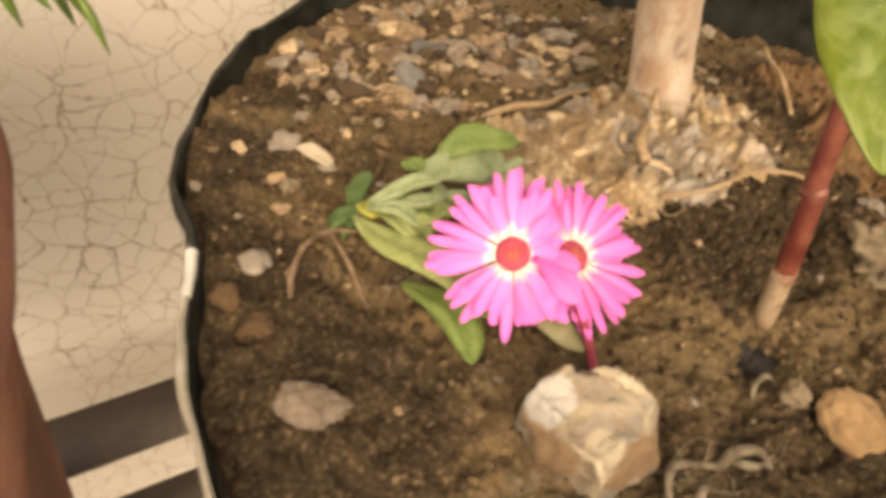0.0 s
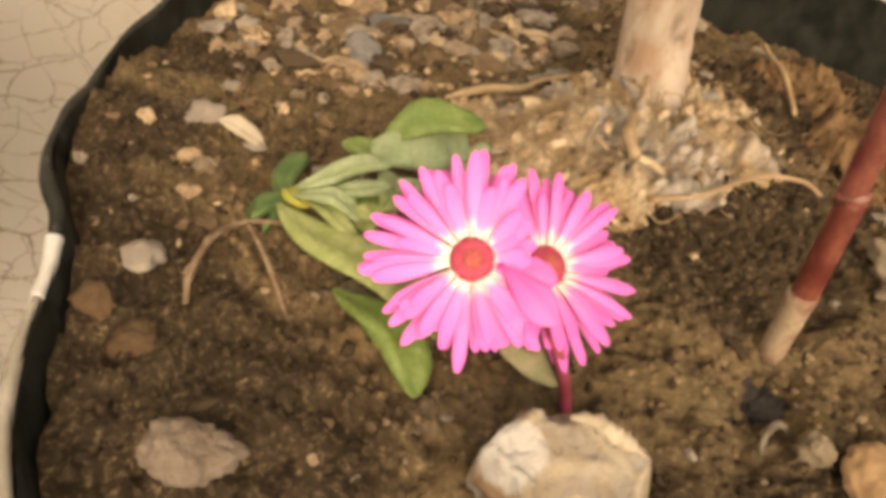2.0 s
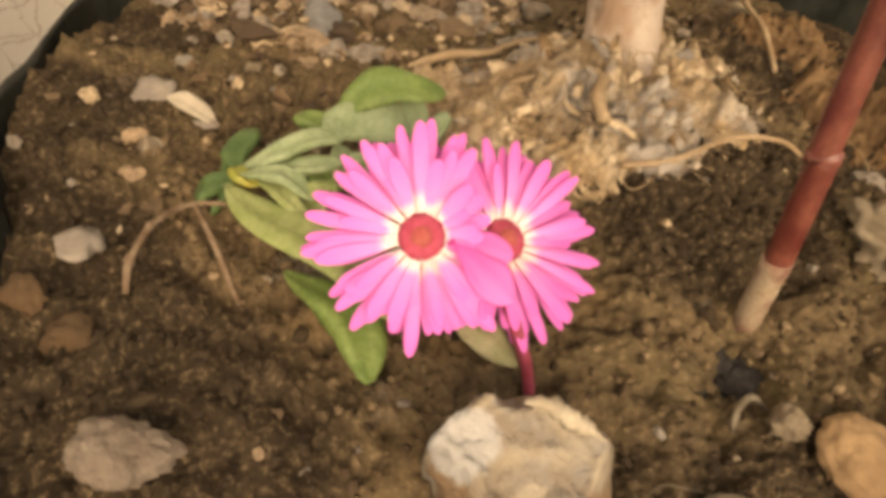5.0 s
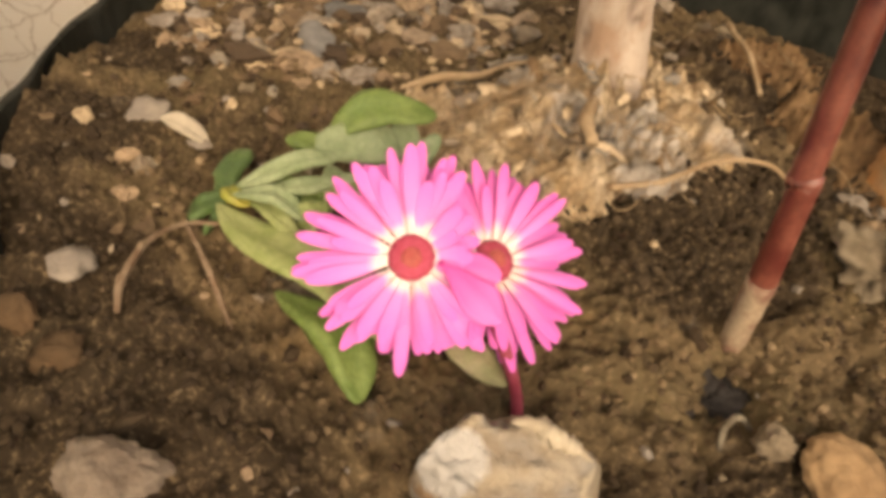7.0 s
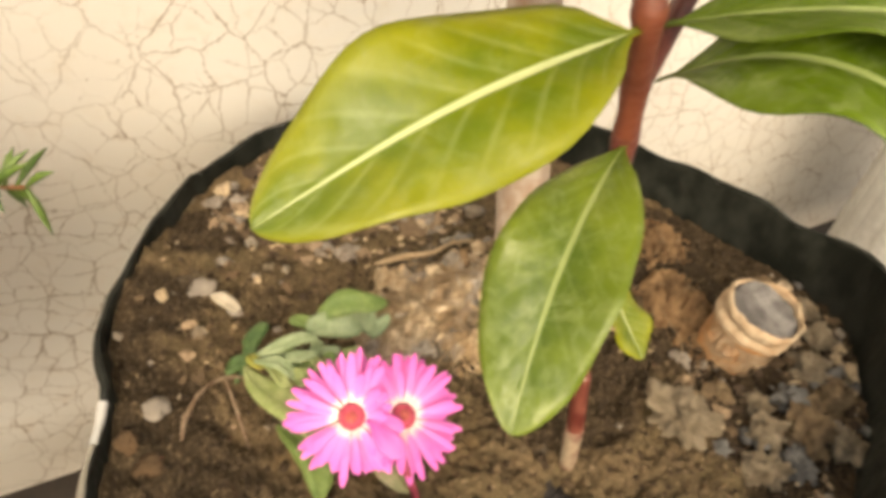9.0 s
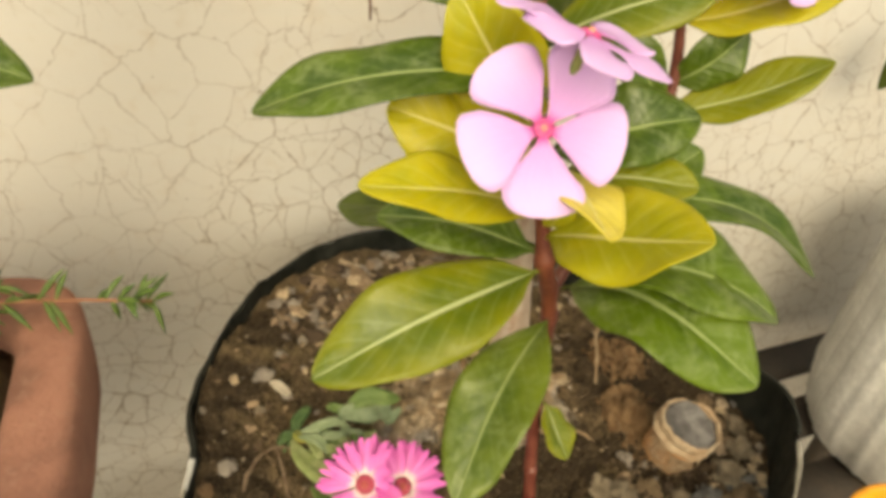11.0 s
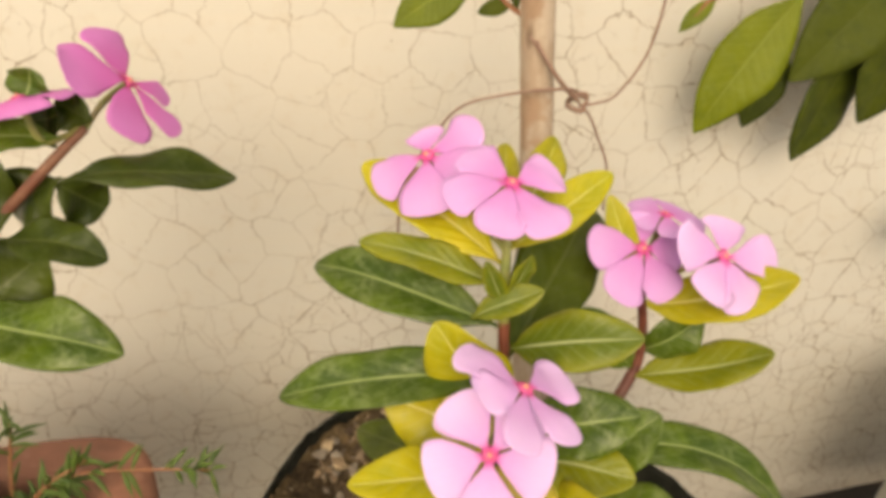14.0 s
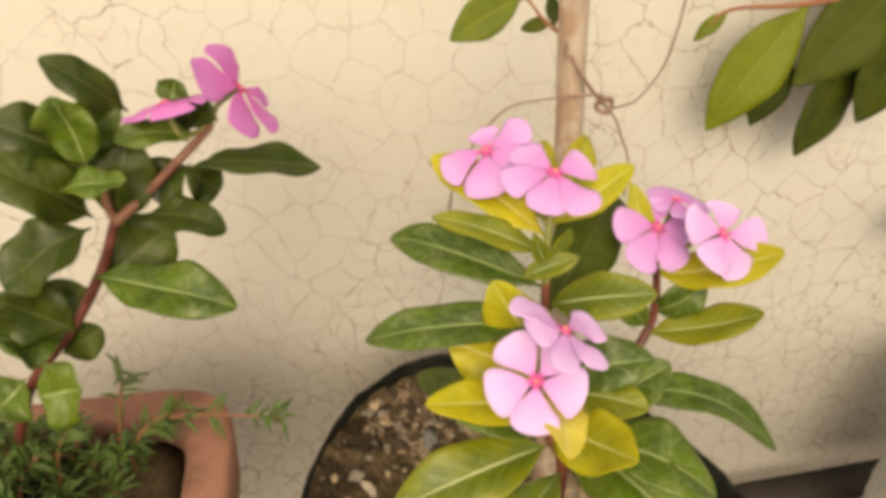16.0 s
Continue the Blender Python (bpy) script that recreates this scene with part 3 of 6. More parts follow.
def petal_ring(center, normal, roll, radius, width, count, mat, parent, name="petal", cup=0.05, seed=0, jitter=0.05, droop=(), a=1.9, b=0.75, skew=0.0, label="", start=0.05, short=None):
    """Petals round a flower's eye."""
    n = Vector(normal).normalized()
    x = Vector((0, 0, 1)) - Vector((0, 0, 1)).dot(n) * n
    if x.length < 0.2:
        x = Vector((1, 0, 0)) - Vector((1, 0, 0)).dot(n) * n
    x.normalize()
    y = n.cross(x)
    rng = random.Random(seed)
    c = Vector(center)
    for k in range(count):
        g = math.radians(roll) + 2 * math.pi * k / count + rng.uniform(-jitter, jitter)
        out = x * math.cos(g) + y * math.sin(g)
        extra = droop[k % len(droop)] if droop else 0.0
        tip = c + (out + n * (cup + extra + rng.uniform(-jitter, jitter) * 0.6)).normalized() * radius * rng.uniform(1 - jitter, 1 + jitter)
        if short and out.dot(Vector(short)) > 0.75:
            tip = c + (tip - c) * 0.63
        base = c + out * radius * start + n * 0.0001 * (k % 5)
        part(name, blade(base, tip, width * rng.uniform(1 - jitter, 1 + jitter), n, 0.04, -0.08, a, b, 0.02, 0.06, 0.00025, seed * 50 + k, 12, 4, skew), mat, parent, label)


def vinca_flower(plant, center, normal, roll, radius, stem_at, mat, seed, cup=0.06, droop=(), label="pale pink periwinkle flower with darker eye", petals=()):
    """Periwinkle flower: tube, five broad petals, a darker eye with a yellow throat."""
    c, n, s = Vector(center), Vector(normal).normalized(), Vector(stem_at)
    low = c - n * 0.016
    fl = part("flower", tube([(*s, 0.0011), (*(s * 0.4 + low * 0.6), 0.0011), (*(low + n * 0.002), 0.0013), (*(c - n * 0.0015), 0.0012), (*(c - n * 0.0003), 0.0017)], 8, 5), STEM_GREEN, plant, label)
    if petals:
        x = (Vector((0, 0, 1)) - n.z * n).normalized()
        y = n.cross(x)
        for k, (deg, long, wide) in enumerate(petals):
            out = x * math.cos(radians(deg)) + y * math.sin(radians(deg))
            tip = c + out * radius * long + n * cup * radius
            part("petal", blade(c + out * radius * 0.05 + n * 0.0002 * k, tip, radius * wide * 0.99, n, 0.03, -0.05, 2.3, 0.44, 0.02, 0.09, 0.00025, seed * 50 + k, 16, 4, 0.05), mat, fl)
    else:
        petal_ring(c, n, roll, radius, radius * 0.96, 5, mat, fl, "petal", cup, seed, 0.07, droop, 2.25, 0.46, 0.06)
    turn = n.to_track_quat("Z", "Y").to_matrix().to_4x4()
    bm = bmesh.new()
    bmesh.ops.create_cone(bm, cap_ends=True, segments=14, radius1=radius * 0.14, radius2=radius * 0.09, depth=0.0009, matrix=Matrix.Translation(c + n * 0.0006) @ turn)
    part("eye", bm, EYE, fl, "deep pink eye")
    bm = bmesh.new()
    bmesh.ops.create_icosphere(bm, subdivisions=2, radius=radius * 0.045, matrix=Matrix.Translation(c + n * 0.001) @ turn)
    part("throat", bm, EYE_DOT, fl, "yellow throat")
    return fl


# ---- the setting ----
WALL_Y = 0.368
part_wall = part("wall_back", box(-2.5, 2.8, WALL_Y, WALL_Y + 0.2, 0.0, 2.8, 0.004), WALL)
tagged(part_wall, "cream painted plaster wall with fine dark cracks", "wall", kind="structure")
ground = part("ground", box(-60, 60, -60, 60, -0.2, 0.0), CEMENT)
tagged(ground, "grey cement terrace floor", "floor", kind="structure")
# unseen wall, added to block low front light from the lower cream wall
shade_wall = part("wall_front", box(-3.0, 3.2, -1.45, -1.30, 0.0, 0.62, 0.004), CEMENT)
tagged(shade_wall, "plain grey unseen wall added to block low light", "wall", kind="structure")

# ---- iron plant stand ----
SLAT_TOP, SLOPE = 0.36, 0.068
stand = thing("plant_stand", (0.05, 0.12, 0.0), "low iron plant stand with flat dark slats", "plant stand")


def sheared(bm):
    for v in bm.verts:
        v.co.y += SLOPE * v.co.x
    return bm


for k in range(5):
    yc = 0.288 - 0.067 * k
    part("slat", sheared(box(-0.62, 0.78, yc - 0.0205, yc + 0.0205, SLAT_TOP - 0.006, SLAT_TOP, 0.0008)), IRON, stand)
for lx in (-0.58, 0.74):
    for yc in (0.27, 0.04):
        y = yc + SLOPE * lx
        part("leg", box(lx - 0.015, lx + 0.015, y - 0.015, y + 0.015, 0.0, SLAT_TOP - 0.0365, 0.002), IRON, stand)
    part("crossbar", sheared(box(lx - 0.014, lx + 0.014, 0.005, 0.30, SLAT_TOP - 0.036, SLAT_TOP - 0.0062, 0.001)), IRON, stand)

# ---- the black grow bag ----
BAG = (0.16, 0.155)
R_BAG, SOIL_Z = 0.147, 0.581


def hump(g, at, wide, high):
    d = (math.degrees(g) - at + 180) % 360 - 180
    return high * math.exp(-((d / wide) ** 2))


# the mouth of the bag: compass angle, radius, height of the rim
MOUTH = [(-45, 0.133, 0.614), (-30, 0.1385, 0.6145), (-15, 0.1440, 0.6110), (0, 0.1300, 0.6065), (15, 0.1262, 0.6058), (30, 0.1262, 0.6048), (45, 0.1335, 0.6030), (60, 0.1450, 0.5995), (75, 0.1570, 0.5950), (90, 0.1690, 0.5910), (105, 0.1755, 0.5875), (120, 0.1728, 0.5848), (135, 0.1632, 0.5855), (150, 0.1525, 0.5900), (165, 0.1478, 0.5955), (174, 0.1440, 0.5985), (182, 0.1445, 0.5990), (190, 0.1505, 0.5995), (200, 0.1585, 0.6005), (210, 0.1660, 0.6010), (222, 0.1715, 0.6020), (240, 0.164, 0.603), (260, 0.152, 0.606), (280, 0.140, 0.609), (300, 0.131, 0.612)]


def mouth(g, column):
    """Smooth value round the bag's mouth."""
    d = math.degrees(g) % 360
    rows = [(a + 360 * k, *rest) for k in (-1, 0, 1) for a, *rest in MOUTH]
    rows.sort()
    i = max(n for n in range(len(rows)) if rows[n][0] <= d)
    (a0, *p0), (a1, *p1), (a2, *p2), (a3, *p3) = rows[i - 1 : i + 3]
    t = (d - a1) / (a2 - a1)
    q0, q1, q2, q3 = p0[column], p1[column], p2[column], p3[column]
    return 0.5 * (2 * q1 + (q2 - q0) * t + (2 * q0 - 5 * q1 + 4 * q2 - q3) * t * t + (3 * q1 - q0 - 3 * q2 + q3) * t**3)


MOUTH_R = [mouth(math.radians(k), 0) for k in range(361)]
MOUTH_Z = [mouth(math.radians(k), 1) for k in range(361)]


def around(values, g):
    d = math.degrees(g) % 360
    k = min(359, int(d))
    return values[k] + (values[k + 1] - values[k]) * (d - k)


def bag_outline(g):
    """Uneven round of the bag's mouth, by compass angle."""
    return around(MOUTH_R, g) / R_BAG + hump(g, 178, 2.5, -0.012) + 0.004 * math.sin(7 * g) + 0.003 * math.sin(17 * g + 1) + 0.0015 * math.sin(39 * g) + hump(g, 128, 1.2, 0.012)


def rim_height(g):
    return around(MOUTH_Z, g) + 0.0008 * math.sin(5 * g + 2) + 0.001 * math.sin(11 * g) + 0.0006 * math.sin(23 * g)


grow_bag = thing("grow_bag", (*BAG, SLAT_TOP), "black-and-white plastic grow bag filled with dry soil", "plant pot")


def bag_shell(outer):
    """One skin of the bag, from its foot to the folded mouth."""
    bm = bmesh.new()
    sides, rings = 200, []
    off = 0.0 if outer else -0.0030
    levels = [0.0, 0.08, 0.25, 0.5, 0.75, 0.88, 0.955, 1.0] if outer else [1.0, 0.985, 0.965, 0.94, 0.90, 0.80]
    for lv in levels:
        ring = []
        for k in range(sides):
            g = 2 * math.pi * k / sides
            top = rim_height(g)
            z = SLAT_TOP + 0.001 + (top - SLAT_TOP - 0.001) * lv
            r = R_BAG * bag_outline(g)
            crease = 0.0014 * math.sin(23 * g + 40 * z) + 0.001 * math.sin(41 * g - 60 * z) + 0.002 * noise.noise(Vector((6 * math.cos(g), 6 * math.sin(g), 30 * z)))
            r *= 0.93 + 0.07 * min(1.0, lv / 0.93)
            if outer and lv == 1.0:
                r -= 0.0021
            r += off + crease * ((0.2 if lv == 1.0 else 0.9 if lv < 0.8 else 0.0) if outer else 0.25)
            ring.append(bm.verts.new((BAG[0] + r * math.cos(g), BAG[1] + r * math.sin(g), z + (0.0 if outer else 0.0004))))
        rings.append(ring)
    for r0, r1 in zip(rings, rings[1:]):
        for k in range(sides):
            bm.faces.new((r0[k], r0[(k + 1) % sides], r1[(k + 1) % sides], r1[k]))
    if outer:
        bm.faces.new(rings[0][::-1])
    return bm


part("outer_skin", bag_shell(True), WHITE_FILM, grow_bag, "white outer skin of the bag")
part("inner_skin", bag_shell(False), BLACK_FILM, grow_bag, "black inner skin of the bag")


def rolled_rim(lo, hi, thick):
    pts = []
    for k in range(97):
        g = math.radians(lo + (hi - lo) * k / 96)
        r = R_BAG * bag_outline(g) - 0.0016
        pts.append((BAG[0] + r * math.cos(g), BAG[1] + r * math.sin(g), rim_height(g) - 0.0003, thick * (1 + 0.25 * math.sin(19 * g))))
    return tube(pts, 8, 2)


part("rim", rolled_rim(-28, 180, 0.0013), BLACK_FILM, grow_bag, "black folded rim")
part("rim_fold", rolled_rim(180.5, 186, 0.0018), WHITE_FILM, grow_bag, "thin white turned-over edge")
part("rim_fold", rolled_rim(186, 330, 0.0010), DULL_FILM, grow_bag, "dull grey-olive turned-over edge")


def soil_height(x, y):
    p = Vector((x, y, 0))
    mound = 0.007 * math.exp(-(((x - 0.175) / 0.055) ** 2 + ((y - 0.17) / 0.028) ** 2))
    back = -0.006 * min(1.0, max(0.0, (y - 0.2) / 0.08))
    dip = -0.006 * math.exp(-(((x - 0.141) / 0.009) ** 2 + ((y - 0.086) / 0.006) ** 2))
    h = 0.0042 * noise.fractal(p * 24, 1.0, 2.0, 3) + 0.0030 * noise.fractal(p * 105, 0.75, 2.0, 4) - 0.0022 * abs(noise.fractal(p * 210, 0.8, 2.0, 3)) + 0.0016 * noise.fractal(p * 430, 0.7, 2.0, 3)
    left = 0.009 * min(1.0, max(0.0, (0.065 - x) / 0.04))
    hollow = -0.0055 * math.exp(-(((x - 0.2460) / 0.016) ** 2 + ((y - 0.1100) / 0.016) ** 2))
    return SOIL_Z + mound + back + dip + left + hollow + h


def soil_sheet():
    rings, sides = 210, 460
    verts, faces = [(BAG[0], BAG[1], soil_height(*BAG))], []
    for i in range(1, rings + 1):
        for k in range(sides):
            g = 2 * math.pi * k / sides
            r = (R_BAG * bag_outline(g) - 0.0034) * i / rings
            x, y = BAG[0] + r * math.cos(g), BAG[1] + r * math.sin(g)
            verts.append((x, y, soil_height(x, y)))
    for k in range(sides):
        faces.append((0, 1 + k, 1 + (k + 1) % sides))
    for i in range(rings - 1):
        a, b = 1 + i * sides, 1 + (i + 1) * sides
        faces += [(a + k, b + k, b + (k + 1) % sides, a + (k + 1) % sides) for k in range(sides)]
    return verts, [], faces


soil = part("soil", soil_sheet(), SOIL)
tagged(soil, "dry brown crumbly soil filling the grow bag", "soil", kind="stuff")

# ---- guava tree: trunk in the bag, drooping leaves before the wall ----
guava = thing("guava_tree", (0.181, 0.181, SOIL_Z), "young guava tree with pale trunk and drooping leaves", "tree")
part("trunk", tube([(0.178, 0.18, 0.570, 0.0165), (0.178, 0.1805, 0.581, 0.0136), (0.1780, 0.183, 0.594, 0.0109), (0.1780, 0.189, 0.622, 0.0101), (0.1745, 0.20, 0.72, 0.0092), (0.1687, 0.211, 0.8247, 0.0072), (0.1635, 0.215, 0.891, 0.0072), (0.158, 0.218, 1.0, 0.0072), (0.152, 0.22, 1.25, 0.006)], 24, 12, None, 0.03, 3), BARK, guava)
part("branch", tube([(0.155, 0.219, 1.13, 0.0045), (0.25, 0.25, 1.16, 0.004), (0.42, 0.29, 1.08, 0.0035), (0.50, 0.31, 0.96, 0.003), (0.455, 0.318, 0.893, 0.0024), (0.37, 0.32, 0.872, 0.002), (0.312, 0.321, 0.867, 0.0013), (0.297, 0.321, 0.855, 0.0009)], 10, 8), STEM_BROWN, guava)
part("twig", tube([(0.166, 0.214, 0.872, 0.0016), (0.160, 0.226, 0.874, 0.0012), (0.155, 0.235, 0.878, 0.0009), (0.150, 0.243, 0.8845, 0.0008), (0.147, 0.246, 0.886, 0.0006)], 8, 6, None, 0.1), STEM_BROWN, guava)
part("twig", tube([(0.50, 0.31, 0.96, 0.0025), (0.565, 0.312, 0.85, 0.002), (0.57, 0.315, 0.76, 0.0014), (0.556, 0.317, 0.725, 0.0009)], 8, 6), STEM_BROWN, guava)
GUAVA_LEAVES = [
    ((0.367, 0.320, 0.872), (0.3150, 0.322, 0.782), 0.039, (-0.3, -1, 0.35), 0.05, GUAVA),
    ((0.430, 0.318, 0.886), (0.3690, 0.316, 0.8166), 0.046, (-0.3, -1, 0.15), 0.05, GUAVA_OLD),
    ((0.413, 0.322, 0.846), (0.3965, 0.326, 0.7585), 0.050, (0.3, -1, 0.1), 0.04, GUAVA_OLD),
    ((0.372, 0.33, 0.84), (0.3578, 0.334, 0.7808), 0.026, (-0.5, -1, 0.0), 0.04, GUAVA_OLD),
    ((0.445, 0.318, 0.862), (0.4345, 0.32, 0.7865), 0.054, (0.2, -1, 0.3), 0.05, GUAVA_OLD),
    ((0.405, 0.329, 0.905), (0.408, 0.333, 0.828), 0.044, (0.1, -1, 0.2), 0.04, GUAVA_OLD),
    ((0.452, 0.330, 0.915), (0.446, 0.334, 0.838), 0.040, (0.1, -1, 0.2), 0.04, GUAVA_OLD),
    ((0.31, 0.321, 0.866), (0.2892, 0.321, 0.8461), 0.010, (-0.2, -1, 0.5), 0.03, GUAVA),
    ((0.558, 0.317, 0.725), (0.5306, 0.32, 0.6736), 0.026, (-0.3, -1, 0.3), 0.04, GUAVA_OLD),
    ((0.47, 0.318, 0.90), (0.472, 0.315, 0.812), 0.052, (0.2, -1, 0.3), 0.05, GUAVA_OLD),
    ((0.1475, 0.246, 0.886), (0.1095, 0.243, 0.8645), 0.020, (0.1, -0.9, 0.5), 0.06, GUAVA),
    ((0.160, 0.232, 0.876), (0.146, 0.241, 0.871), 0.008, (0, -0.8, 0.6), 0.02, GUAVA_OLD),
    ((0.160, 0.228, 0.875), (0.158, 0.236, 0.89), 0.007, (-0.4, -0.8, 0.2), 0.02, GUAVA_OLD),
]
for i, (b0, t0, w0, up0, bend0, mat0) in enumerate(GUAVA_LEAVES):
    part("leaf", blade(b0, t0, w0 * 1.08, up0, bend0, 0.16, 0.95, 0.86, 0.05, 0.07, 0.0004, 60 + i, 18, 4, 0.03), mat0, guava)

# unseen crown twigs and leaves, added above to shade the wall's right side
rng = random.Random(77)
for k in range(9):
    sx, sy, sz = rng.uniform(0.30, 0.62), rng.uniform(0.02, 0.26), rng.uniform(1.04, 1.28)
    part("twig", tube([(0.156, 0.219, rng.uniform(1.05, 1.22), 0.003), (0.5 * (0.156 + sx), 0.5 * (0.22 + sy), sz + 0.03, 0.0025), (sx, sy, sz, 0.0015)], 8, 6), STEM_BROWN, guava)
    for n in range(7):
        g = rng.uniform(0, 6.28)
        b0 = Vector((sx, sy, sz)) + Vector((0.18 * (n / 7 - 0.5) * (0.3 - sx), 0.1 * (n / 7 - 0.5), 0.004 * n))
        t0 = b0 + Vector((0.085 * math.cos(g), 0.085 * math.sin(g), -rng.uniform(0.02, 0.06)))
        part("leaf", blade(b0, t0, rng.uniform(0.040, 0.052), (0.3 * math.cos(g), 0.3 * math.sin(g), 1), 0.06, 0.12, 0.95, 0.78, 0.05, 0.05, 0.0004, 700 + 10 * k + n, 14, 4), (GUAVA, GUAVA_OLD)[n % 2], guava)

# ---- binding wire round the trunk ----
wire = thing("binding_wire", (0.1854, 0.2119, 0.84), "thin brown copper wire knotted round the trunk", "wire")
part("strand", tube([(0.1605, 0.2085, 0.868, 0.0007), (0.168, 0.2035, 0.858, 0.0008), (0.176, 0.204, 0.849, 0.0008), (0.184, 0.209, 0.8425, 0.0008)], 7, 8), WIRE, wire)
part("strand", tube([(0.1625, 0.2065, 0.867, 0.0007), (0.170, 0.202, 0.855, 0.0008), (0.178, 0.205, 0.8465, 0.0008), (0.186, 0.21, 0.840, 0.0008)], 7, 8), WIRE, wire)
part("strand", tube([(0.184, 0.210, 0.845, 0.0007), (0.177, 0.2035, 0.848, 0.0007), (0.168, 0.2025, 0.848, 0.0007), (0.157, 0.206, 0.846, 0.0006), (0.1365, 0.211, 0.8400, 0.0006), (0.1255, 0.214, 0.8283, 0.0006), (0.1160, 0.215, 0.812, 0.0006), (0.1094, 0.216, 0.7922, 0.0006), (0.109, 0.217, 0.765, 0.0006)], 7, 8), WIRE, wire)
part("strand", tube([(0.187, 0.212, 0.838, 0.0007), (0.196, 0.214, 0.8385, 0.0006), (0.2054, 0.215, 0.8425, 0.0006), (0.2168, 0.216, 0.861, 0.0006), (0.2203, 0.216, 0.891, 0.0006), (0.222, 0.217, 0.95, 0.0006)], 7, 8), WIRE, wire)
part("strand", tube([(0.188, 0.212, 0.838, 0.0007), (0.1935, 0.213, 0.832, 0.0006), (0.199, 0.214, 0.822, 0.0006), (0.206, 0.215, 0.8073, 0.0006), (0.208, 0.215, 0.785, 0.0006)], 7, 8), WIRE, wire)
knot = []
for k in range(40):
    g = k / 39 * 4.4 * math.pi
    knot.append((0.1858 + 0.0042 * math.cos(g) + 0.0006 * math.sin(3 * g), 0.211 + 0.0015 * math.sin(2 * g + 1), 0.8408 + 0.0034 * math.sin(g) - 0.0004 * k / 10, 0.0009))
part("knot", tube(knot, 7, 3), WIRE, wire)

# ---- periwinkle in the bag ----
vinca = thing("periwinkle", (0.153, 0.0955, SOIL_Z), "pink periwinkle with red stem and yellowing leaves", "plant")
part("stem_base", tube([(0.1530, 0.0950, 0.574, 0.0020), (0.1532, 0.0955, 0.582, 0.0027), (0.1530, 0.0968, 0.598, 0.0030)], 12, 6, None, 0.06), STEM_OLD, vinca, "grey corky stem base")
part("stem", tube([(0.1532, 0.0966, 0.596, 0.0028), (0.1511, 0.0985, 0.620, 0.0026), (0.1510, 0.099, 0.6215, 0.0030), (0.1508, 0.0995, 0.624, 0.0025), (0.1496, 0.104, 0.660, 0.0025), (0.1495, 0.1043, 0.662, 0.0029), (0.1494, 0.1047, 0.665, 0.0025), (0.1493, 0.1062, 0.691, 0.0027), (0.1490, 0.1062, 0.6975, 0.0032), (0.1478, 0.1052, 0.7015, 0.0029)], 12, 8), STEM, vinca)
part("upper_stem", tube([(0.1483, 0.1056, 0.6995, 0.0029), (0.1465, 0.1041, 0.706, 0.0027), (0.1440, 0.1020, 0.714, 0.0031), (0.1395, 0.0974, 0.7225, 0.0027), (0.1362, 0.0941, 0.7295, 0.0028), (0.1352, 0.0935, 0.7325, 0.0033), (0.1345, 0.0938, 0.7360, 0.0025), (0.1330, 0.0955, 0.7475, 0.0023), (0.1325, 0.0962, 0.7515, 0.0027), (0.1320, 0.0970, 0.7560, 0.0021), (0.1316, 0.0985, 0.7640, 0.0024), (0.1308, 0.1015, 0.7710, 0.0019), (0.1292, 0.107, 0.79, 0.0019), (0.1290, 0.1105, 0.804, 0.0018)], 12, 8, None, 0.05, 3), STEM_UPPER, vinca, "red-brown upper stem with swollen joints")
part("shoot", tube([(0.1290, 0.1098, 0.801, 0.0018), (0.1289, 0.1120, 0.812, 0.0019), (0.1290, 0.1140, 0.820, 0.0016), (0.1295, 0.1165, 0.829, 0.0012)], 10, 8), STEM_GREEN, vinca, "olive-green young shoot")
part("branch", tube([(0.145, 0.103, 0.711, 0.0026), (0.162, 0.113, 0.729, 0.0024), (0.1856, 0.1255, 0.7561, 0.0022), (0.1900, 0.129, 0.774, 0.0019), (0.1845, 0.1290, 0.80, 0.0015)], 10, 8), STEM, vinca)
